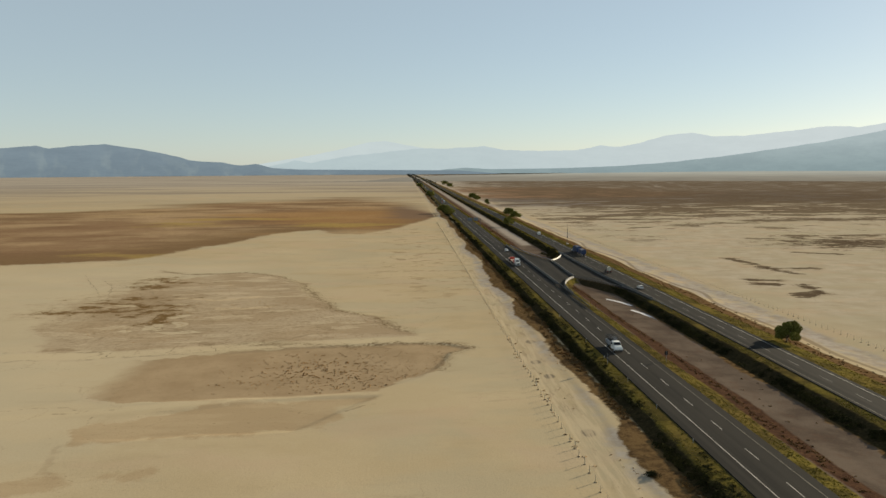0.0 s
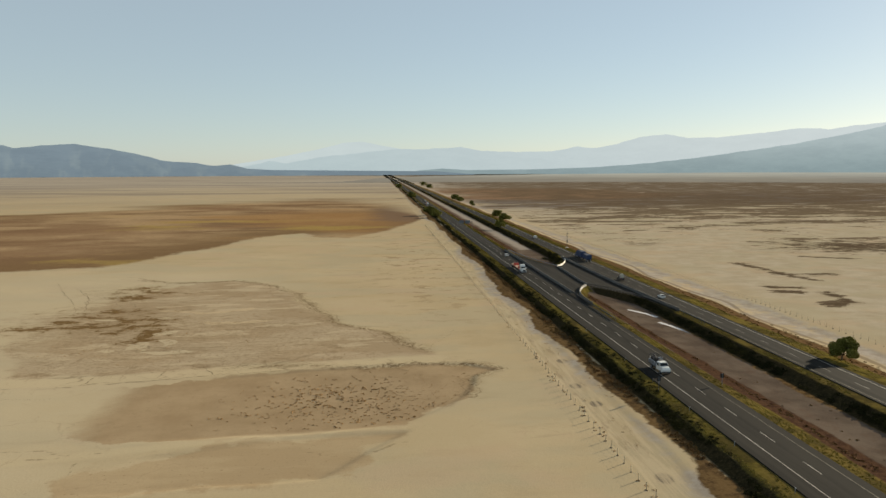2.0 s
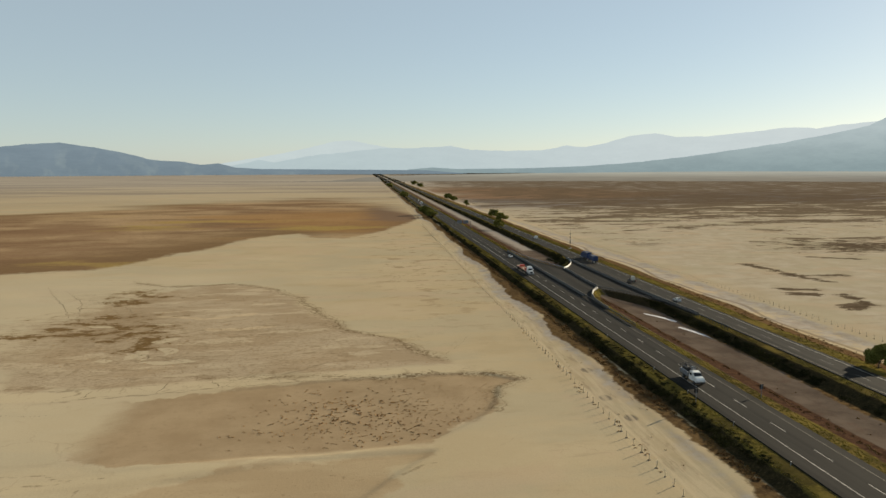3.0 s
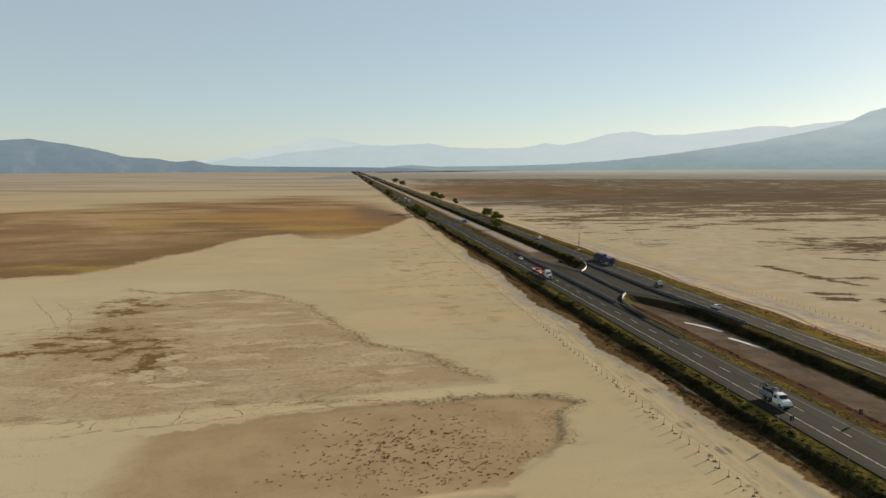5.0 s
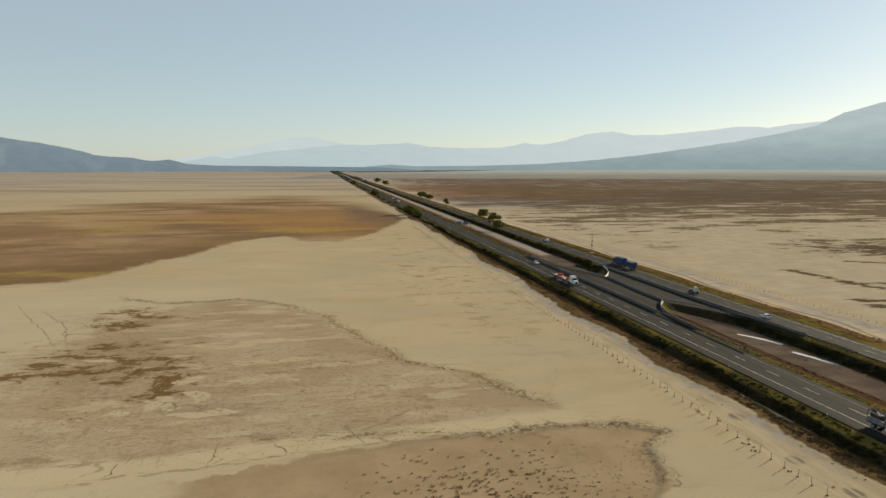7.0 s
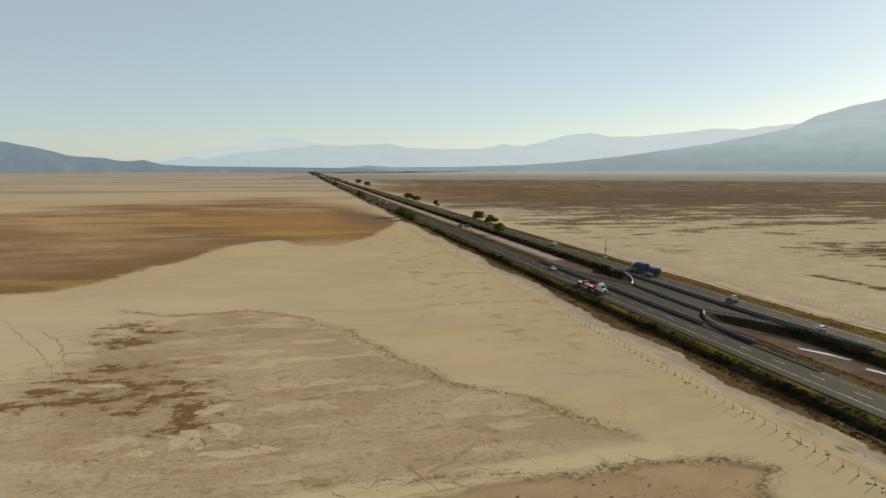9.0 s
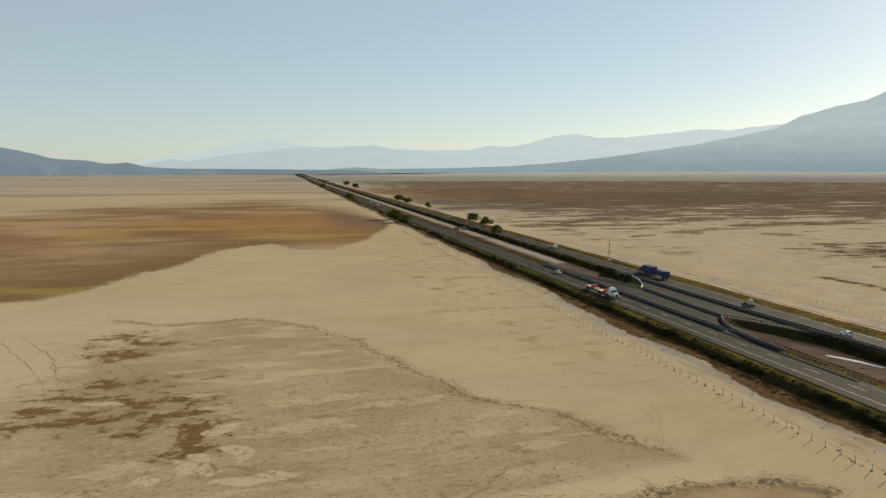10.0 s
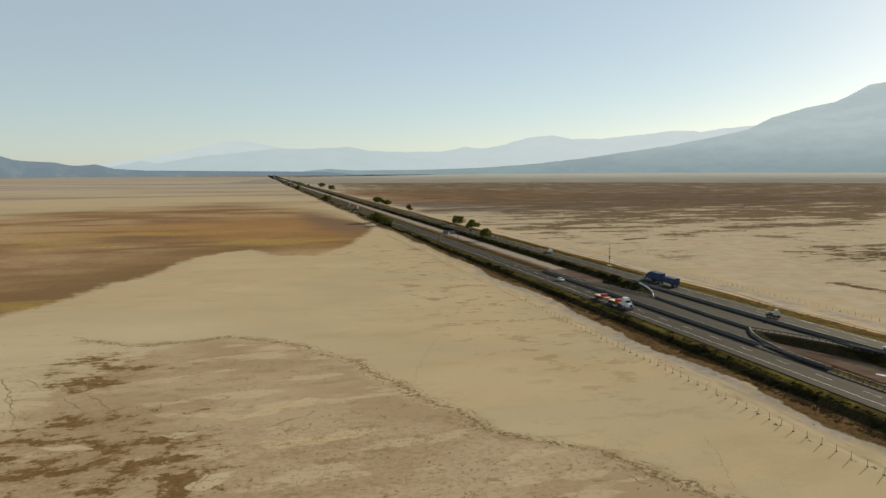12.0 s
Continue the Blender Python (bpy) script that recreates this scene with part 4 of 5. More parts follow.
def build_growth():
    dark = "dark green roadside shrubs along the embankment"
    row_of_shrubs("roadside_shrubs", 47.3, 49.4, 60, 420, 2.8, 110, 0.8, 0.5, 0.155, SHRUB, dark, -0.24, None, 1.3)
    row_of_shrubs("roadside_shrubs", 47.4, 49.9, 420, 1000, 1.0, 50, 0.9, 0.42, 0.30, SHRUB, dark, -0.3, None, 1.6)
    row_of_shrubs("roadside_shrubs", 47.4, 49.9, 1000, 2500, 0.2, 26, 1.0, 0.7, 0.55, SHRUB, dark, -0.3)
    row_of_shrubs("roadside_shrubs", 88.4, 91.4, 90, 420, 3.2, 110, 0.9, 0.55, 0.155, SHRUB, dark, -0.30, off_cross, 1.3)
    row_of_shrubs("roadside_shrubs", 89.0, 92.6, 420, 1000, 1.2, 50, 1.0, 0.55, 0.30, SHRUB, dark, -0.34, off_cross)
    row_of_shrubs("roadside_shrubs", 89.6, 92.8, 1000, 2500, 0.22, 26, 1.1, 0.75, 0.55, SHRUB, dark, -0.3)
    for x0, x1 in ((45, 52), (65, 70), (87, 93), (107, 114)):
        row_of_shrubs("roadside_shrubs", x0, x1, 2500, 7500, 0.008, 22, 3.4, 3.4, 2.2, SHRUB, "far dark trees and shrubs lining the road")
    # these shrubs also stand in for the dark shade on the slope
    row_of_shrubs("roadside_shrubs", 84.0, 93.0, 398, 432, 1.6, 90, 1.2, 1.0, 0.30, SHRUB, "dense dark shrubs standing for the shaded slope behind the white barrier", 0.0, off_cross)
    b = "brown dry brush at the foot of the embankment"
    row_of_shrubs("dry_brush", 43.8, 46.8, 60, 600, 4.5, 18, 0.5, 0.22, 0.15, BRUSH, b, -0.10, None, 2.0)
    row_of_shrubs("dry_brush", 70.6, 74.4, 60, 620, 2.6, 18, 0.5, 0.18, 0.14, BRUSH, b, -0.05, off_cross)
    row_of_shrubs("dry_brush", 111.2, 118.0, 100, 700, 1.6, 16, 0.45, 0.10, 0.15, BRUSH, b, 0.0)
    row_of_shrubs("dry_brush", 75, 92, 100, 300, 0.6, 10, 0.35, 0.14, 0.14, BRUSH, "scattered brown weeds on the dry ditch bed", 0.1, off_cross)
    g = "yellow-green dry roadside grass"
    for x0, x1 in ((49.9, 53.4), (66.5, 70.0), (92.8, 95.2), (105.4, 112.4)):
        row_of_shrubs("roadside_grass", x0, x1, 60, 420, 12.0, 8, 0.26, 0.05, 0.10, GRASS, g, -0.25, off_cross)
        row_of_shrubs("roadside_grass", x0, x1, 420, 900, 5.0, 8, 0.5, 0.2, 0.25, GRASS, g, -0.25, off_cross)
    row_of_shrubs("roadside_shrubs", 50.0, 52.6, 60, 420, 1.8, 40, 0.5, 0.22, 0.13, SHRUB, "small dark green tufts in the verge grass", -0.05, None, 0.8)
    row_of_shrubs("dead_bush", 41.4, 42.4, 109.5, 111.5, 2.5, 110, 0.9, 0.8, 0.16, SHRUB, "dark low bush on the pale salt ground")
    row_of_shrubs("fallen_twigs", 31.0, 33.5, 100, 330, 0.16, 12, 0.45, 0.12, 0.16, CLOD, "dark twigs and clods lying along the fence")
    row_of_shrubs("fallen_twigs", 34.0, 42.5, 95, 330, 0.5, 7, 0.28, 0.10, 0.12, CLOD, "small dark clods scattered on the track beside the fence", 0.12)
    # dark tufts on the sunk patch
    n = 3000
    x, y = rng.uniform(-78, 18, n), rng.uniform(156, 207, n)
    keep = (inside(PATCH, x, y) > 1.5) & (rng.random(n) < np.clip(1.2 - np.hypot((x + 12) / 34, (y - 178) / 22), 0.02, 0.8))
    x, y = x[keep], y[keep]
    k = 7
    pts = (dome(len(x) * k, 1, 1).reshape(-1, k, 3) * (0.30 * rng.uniform(0.35, 1.4, len(x)))[:, None, None] * (1.4, 1, 0.25) + np.stack([x, y, np.full(len(x), -0.32)], -1)[:, None, :]).reshape(-1, 3)
    cards("dark_tufts", pts, 0.18, CLOD, "small dark dead tufts dotted over the sunk clay patch", "plants")


def build_clods():
    n = 2600
    x, y = rng.uniform(-118, 4, n), rng.uniform(212, 330, n)
    keep = (inside(MUD, x, y) > 1) & (rng.random(n) < 0.25 + 0.6 * (np.array([noise.noise((a * 0.06, b * 0.06, 4.0)) for a, b in zip(x, y)]) > 0.1))
    x, y = x[keep], y[keep]
    k = 5
    pts = dome(len(x) * k, 1, 1).reshape(-1, k, 3) * (0.15 * rng.uniform(0.5, 1.7, len(x)))[:, None, None] * (1.3, 1, 0.4)
    cards("clay_clods", (pts + np.stack([x, y, pan_height(x, y)], -1)[:, None, :]).reshape(-1, 3), 0.12, CLOD, "small dark clods scattered over the mud flat", "clods")


def tree(name, x, y, height, spread, leaves, leaf, label, seed, lean=0.0):
    """A trunk that forks into limbs, with leaf clumps round the limb ends."""
    z = float(terrain(np.array([x]), np.array([y]))[0])
    t = thing(name, label, "tree", Matrix.Translation((x, y, z - 0.05)), "trees along the road")
    r = random.Random(seed)
    bm = bmesh.new()
    fork = height * 0.2
    tube(bm, (0, 0, 0), (lean, 0, fork), height * 0.040, height * 0.028)
    ends = []
    for i in range(7):
        a = i * 2.4 + r.uniform(-0.4, 0.4)
        d = spread * r.uniform(0.45, 0.85)
        q = (lean + math.cos(a) * d, math.sin(a) * d, height * r.uniform(0.38, 0.86))
        m = (lean + math.cos(a) * d * 0.4, math.sin(a) * d * 0.4, (fork + q[2]) / 2 + 0.1)
        tube(bm, (lean, 0, fork * 0.95), m, height * 0.020, height * 0.013, 6)
        tube(bm, m, q, height * 0.013, height * 0.006, 6)
        ends.append(q)
    ends.append((lean, 0, height * 0.9))
    part("trunk", bm, BARK, t, smooth=True)
    pts = []
    for q in ends:
        for _ in range(5):
            c = np.array(q) + rng.normal(size=3) * spread * np.array([0.26, 0.26, 0.14]) - (0, 0, height * 0.06)
            s = spread * rng.uniform(0.30, 0.50)
            k = leaves // (5 * len(ends))
            d = rng.normal(size=(k, 3))
            d /= np.linalg.norm(d, axis=1, keepdims=True)
            p = c + d * s * (0.5 + 0.5 * rng.random((k, 1))) * (1, 1, 0.9)
            pts.append(p[p[:, 2] > height * 0.2])
    cards("crown", np.concatenate(pts), leaf, LEAF, "", "", parent=t)
    return t


def build_trees():
    tree("tree", 111.2, 194.0, 6.3, 2.9, 18000, 0.24, "round green roadside tree on the grass verge", 1, 0.2)
    tree("tree", 47.8, 832, 9, 6.0, 2600, 0.95, "broad dark green tree at the roadside", 2)
    tree("tree", 49.4, 792, 5.5, 4.5, 1500, 0.9, "low dark green tree at the roadside", 3)
    tree("tree", 48.5, 1347, 8.5, 6, 900, 1.7, "far dark green roadside tree", 4)
    tree("tree", 46.5, 2080, 9, 7, 700, 2.4, "far dark green roadside tree", 5)
    tree("tree", 93.0, 624, 6.5, 4.2, 1700, 0.75, "low bushy green tree on the median edge", 6)
    tree("tree", 115.8, 774, 7.5, 4.8, 1700, 0.8, "dark green tree beside the far carriageway", 7)
    tree("tree", 113.8, 726, 6.5, 4.4, 1700, 0.8, "dark green tree beside the far carriageway", 8, 0.5)
    tree("tree", 118.4, 1004, 9, 3.0, 1000, 1.0, "slender dark green tree standing alone", 9)
    for i, (x, y, h) in enumerate(((119.5, 1165, 7), (120, 1195, 6.5), (120, 1235, 8), (120.5, 1265, 8), (130, 2020, 12), (131, 2300, 14))):
        tree("tree", x, y, h, h * 0.6, 800, 1.6, "far dark green tree beside the road", 20 + i)


# ---- fences, rails, masts ----
def shared(name, build, mat):
    bm = bmesh.new()
    build(bm)
    bmesh.ops.recalc_face_normals(bm, faces=bm.faces)
    me = bpy.data.meshes.new(name)
    bm.to_mesh(me)
    bm.free()
    me.materials.append(mat)
    return me


def fence(x, y0, y1, gap, label, drift=0.0, tall=1.85, thick=1.0):
    f = thing("fence", label, "fence", kind="")

    def one(bm):
        tube(bm, (0, 0, -0.3), (0.02, 0, tall), 0.085 * thick, 0.075 * thick, 6)

    def foot(bm):
        bmesh.ops.create_icosphere(bm, subdivisions=1, radius=0.27, matrix=Matrix.Diagonal((1.15, 0.9, 0.5, 1)))

    me, base = shared("post", one, WOOD), shared("footing", foot, SOIL)
    r = random.Random(int(x))
    n = int((y1 - y0) / gap)
    tops = []
    for i in range(n):
        px, py = x + drift * i + r.uniform(-0.15, 0.15), y0 + gap * i + r.uniform(-0.1, 0.1)
        h = r.uniform(0.92, 1.06)
        piece("post", me, f, pose(px, py, 0.0, r.uniform(-6, 6), r.uniform(-6, 6), r.uniform(0, 90)) @ Matrix.Diagonal((1, 1, h, 1)))
        piece("footing", base, f, pose(px, py, 0.02, 0, 0, r.uniform(0, 360)) @ Matrix.Scale(r.uniform(0.75, 1.2), 4))
        tops.append((px, py))
    for h in (0.4, 0.8, 1.2):
        bm = bmesh.new()
        for (ax, ay), (bx, by) in zip(tops[:-1:2], tops[2::2]):
            tube(bm, (ax, ay, h), (bx, by, h - 0.03), 0.005, None, 3)
        part("wire", bm, STEEL, f)
    return f


def guardrail(line, label, mat=None, deep=0.42, top=0.86, posts=True, every=3.8):
    """A corrugated beam on posts along a line on the road's level."""
    g = thing("guardrail", label, "guardrail", Matrix.Translation((0, 0, ROAD_TOP)))
    mat = mat or STEEL
    pts = [Vector((x, y, 0)) for x, y in line]
    shape = [(0.03, 0), (-0.06, 0.12), (0.03, 0.30), (-0.06, 0.46), (0.03, 0.60), (-0.06, 0.74), (0.03, 0.88), (-0.02, 1.0), (-0.10, 1.0), (-0.10, 0.0)]
    bm = bmesh.new()
    rings = []
    for i, p in enumerate(pts):
        d = (pts[min(i + 1, len(pts) - 1)] - pts[max(i - 1, 0)]).normalized()
        s = Vector((d.y, -d.x, 0))
        rings.append([bm.verts.new(p + s * a + Vector((0, 0, top - deep + b * deep))) for a, b in shape])
    for a, b in zip(rings, rings[1:]):
        for i in range(len(shape)):
            j = (i + 1) % len(shape)
            bm.faces.new((a[i], b[i], b[j], a[j]))
    bm.faces.new(rings[0])
    bm.faces.new(rings[-1][::-1])
    part("beam", bm, mat, g)
    if posts:
        me = shared("post", lambda bm: box(bm, -0.22, -0.06, -0.08, 0.08, -0.5, top - 0.08), mat)
        run, nxt = 0.0, 0.0
        for a, b in zip(pts, pts[1:]):
            d = (b - a).length
            while nxt <= run + d:
                piece("post", me, g, Matrix.Translation(a.lerp(b, (nxt - run) / d)))
                nxt += every
            run += d
    return g


def curve_through(pts, n=10):
    """A smooth line through a few points."""
    v = [Vector((*p, 0)) for p in pts]
    v = [v[0] * 2 - v[1]] + v + [v[-1] * 2 - v[-2]]
    out = []
    for a, b, c, d in zip(v, v[1:], v[2:], v[3:]):
        for i in range(n):
            t = i / n
            q = 0.5 * (2 * b + (c - a) * t + (2 * a - 5 * b + 4 * c - d) * t * t + (3 * b - a - 3 * c + d) * t ** 3)
            out.append((q.x, q.y))
    return out + [pts[-1]]


def build_rails():
    grey = "long grey concrete barrier beside the turning lane"
    barrier([(66.7, y) for y in range(299, 456, 6)], grey, GREY, 0.98)
    guardrail([(66.7, y) for y in range(245, 300, 6)], "weathered steel guardrail along the edge of the carriageway", WEATHERED, top=0.9, deep=0.34, every=1.9)
    barrier([(94.6 - 2.2 * min(1, max(0, (y - 259) / 60)), y) for y in range(259, 418, 6)], grey, GREY, 0.98)
    barrier(curve_through([(78.6, 317.5), (78.9, 336.2), (79.7, 356.0), (80.4, 374.7)], 5), "low grey concrete barrier dividing the turning lanes", GREY, 0.8)
    barrier(curve_through([(77.8, 316.5), (73.5, 309.1), (69.9, 298.8), (67.9, 286.9), (67.5, 273.1)], 4), "curved weathered steel barrier round the grassy nose", WEATHERED, 0.85)
    guardrail(curve_through([(78.0, 316.5), (83.9, 306.1), (88.4, 294.3), (91.6, 281.0), (93.0, 267.2), (93.6, 255.4), (94.0, 237.6)], 7), "steel guardrail with closely set posts along the ditch", WEATHERED, top=0.95, deep=0.26, every=1.9)
    guardrail(curve_through([(68.7, 452.6), (70.9, 423.0), (76.0, 393.9), (80.2, 375.7)], 7), "steel guardrail at the edge of the turning lane", top=0.8, deep=0.4)
    barrier(curve_through([(80.3, 376.3), (83.9, 382.1), (88.0, 391.5), (91.4, 402.3), (93.4, 415.1)], 5), "thin curved white barrier at the end of the turning lane", CONCRETE, 0.75, 0.4)


def barrier(line, label, mat, tall, wide=1.0):
    """Cast concrete units end to end along a line."""
    b = thing("barrier", label, "barrier", Matrix.Translation((0, 0, ROAD_TOP)))
    pts = [Vector((*p, 0)) for p in line]
    shape = [(-0.34, -0.3), (-0.34, 0.11), (-0.14, 0.42), (-0.09, 1.0), (0.09, 1.0), (0.14, 0.42), (0.34, 0.11), (0.34, -0.3)]
    shape = [(a * wide, h * tall) for a, h in shape]
    seg = 2
    for k in range(0, len(pts) - 1, seg):
        bm = bmesh.new()
        rings = []
        for i in range(k, min(k + seg, len(pts) - 1) + 1):
            d = (pts[min(i + 1, len(pts) - 1)] - pts[max(i - 1, 0)]).normalized()
            gap = 0.02 * (1 if i == k else -1 if i == k + seg else 0)
            rings.append([bm.verts.new(pts[i] + d * gap + Vector((d.y, -d.x, 0)) * a + Vector((0, 0, h))) for a, h in shape])
        for a, c in zip(rings, rings[1:]):
            for i in range(len(shape) - 1):
                bm.faces.new((a[i], c[i], c[i + 1], a[i + 1]))
        bm.faces.new(rings[0]), bm.faces.new(rings[-1][::-1])
        part("panel", bm, mat, b)


def road_sign(x, y, turn, panel_w, panel_h, height, mat, label, posts=1):
    z = float(terrain(np.array([x]), np.array([y]))[0])
    s = thing("road_sign", label, "sign", pose(x, y, z, 0, 0, turn))
    xs = [0] if posts == 1 else [-panel_w * 0.35, panel_w * 0.35]
    for px in xs:
        bm = bmesh.new()
        tube(bm, (px, 0, -0.2), (px, 0, height), 0.06, None, 8)
        part("post", bm, STEEL, s)
    bm = bmesh.new()
    box(bm, -panel_w / 2, panel_w / 2, -0.12, -0.07, height - panel_h, height, 0.015)
    part("panel", bm, mat, s)
    bm = bmesh.new()
    box(bm, -panel_w / 2 + 0.08, panel_w / 2 - 0.08, -0.128, -0.122, height - panel_h + 0.08, height - 0.08)
    part("face", bm, STEEL if mat is not SIGNBLUE else SIGNBLUE, s)
    return s


def gantry(y, x0, x1, height, panels):
    """Two posts, a lattice beam over the road and sign panels hung on it."""
    g = thing("sign_gantry", "steel sign gantry over the road with two blue-grey panels", "sign", Matrix.Translation((0, y, ROAD_TOP - 0.2)))
    for x in (x0, x1):
        bm = bmesh.new()
        tube(bm, (x, 0, -0.4), (x, 0, height), 0.22, 0.18, 10)
        part("post", bm, WEATHERED, g)
        bm = bmesh.new()
        box(bm, x - 0.6, x + 0.6, -0.6, 0.6, -0.4, 0.25, 0.04)
        part("footing", bm, GREY, g)
    bm = bmesh.new()
    for dz in (-1.1, -0.2):
        tube(bm, (x0, 0, height + dz), (x1, 0, height + dz), 0.07, None, 6)
    n = 12
    for i in range(n):
        a, b = x0 + (x1 - x0) * i / n, x0 + (x1 - x0) * (i + 1) / n
        tube(bm, (a, 0, height - (1.1 if i % 2 else 0.2)), (b, 0, height - (0.2 if i % 2 else 1.1)), 0.04, None, 5)
    part("beam", bm, WEATHERED, g)
    for x, w, h in panels:
        bm = bmesh.new()
        box(bm, x - w / 2, x + w / 2, -0.22, -0.14, height - 0.65 - h / 2, height - 0.65 + h / 2, 0.02)
        panel = part("panel", bm, SIGNBLUE, g)
        bm = bmesh.new()
        for dx in (-0.3, 0.0, 0.3):
            box(bm, x + dx * w - 0.04, x + dx * w + 0.04, -0.28, -0.222, height - 0.6 - h / 2, height - 0.7 + h / 2)
        part("stiffener", bm, STEEL, panel)


def build_masts():
    z = float(terrain(np.array([109.8]), np.array([467.0]))[0])
    m = thing("mast", "tall slim steel mast with small dark boxes on a pale footing", "mast", Matrix.Translation((109.8, 467, z)))
    bm = bmesh.new()
    tube(bm, (0, 0, 0), (0, 0, 9.0), 0.14, 0.09)
    tube(bm, (0, 0, 9.0), (0, 0, 13.4), 0.06, 0.035, 6)
    part("pole", bm, WEATHERED, m)
    for h, w, t in ((9.6, 0.42, 0.35), (7.4, 0.28, 0.7), (4.6, 0.26, 1.6)):
        bm = bmesh.new()
        box(bm, -w, w, -0.3, 0.3, h - t / 2, h + t / 2, 0.05)
        part("equipment_box", bm, WEATHERED, m)
    bm = bmesh.new()
    for a in (0.5, 2.6, 4.7):
        tube(bm, (0, 0, 9.0), (math.cos(a) * 0.9, math.sin(a) * 0.9, 9.1), 0.03, None, 5)
    part("bracket", bm, WEATHERED, m)
    bm = bmesh.new()
    box(bm, -0.9, 0.9, -0.8, 0.8, -0.3, 0.4, 0.06)
    part("footing", bm, CONCRETE, m)
    road_sign(68.2, 174.5, 180, 0.9, 1.1, 2.9, DARK, "small road sign with a grey back on one post")
    road_sign(52.1, 172.6, 180, 0.9, 1.0, 3.0, DARK, "small dark road sign on one post in the verge")
    gantry(603.0, 51.9, 65.6, 7.9, ((56.6, 4.0, 2.6), (61.6, 4.0, 2.6)))
    for my in (120, 139, 158, 178, 197, 232):
        road_sign(52.8, my, 0, 0.12, 0.22, 0.9, CONCRETE, "small white marker post in the verge grass")


# ---- vehicles: each faces +y in its own axes ----
def wheel(parent, x, y, r=0.34, w=0.24):
    bm = bmesh.new()
    tube(bm, (x - w / 2, y, r), (x + w / 2, y, r), r, None, 18)
    wh = part("wheel", bm, RUBBER, parent)
    bm = bmesh.new()
    s = math.copysign(1, x)
    tube(bm, (x + s * w * 0.2, y, r), (x + s * (w / 2 + 0.015), y, r), r * 0.6, r * 0.52, 12)
    part("rim", bm, STEEL, wh)
    return wh


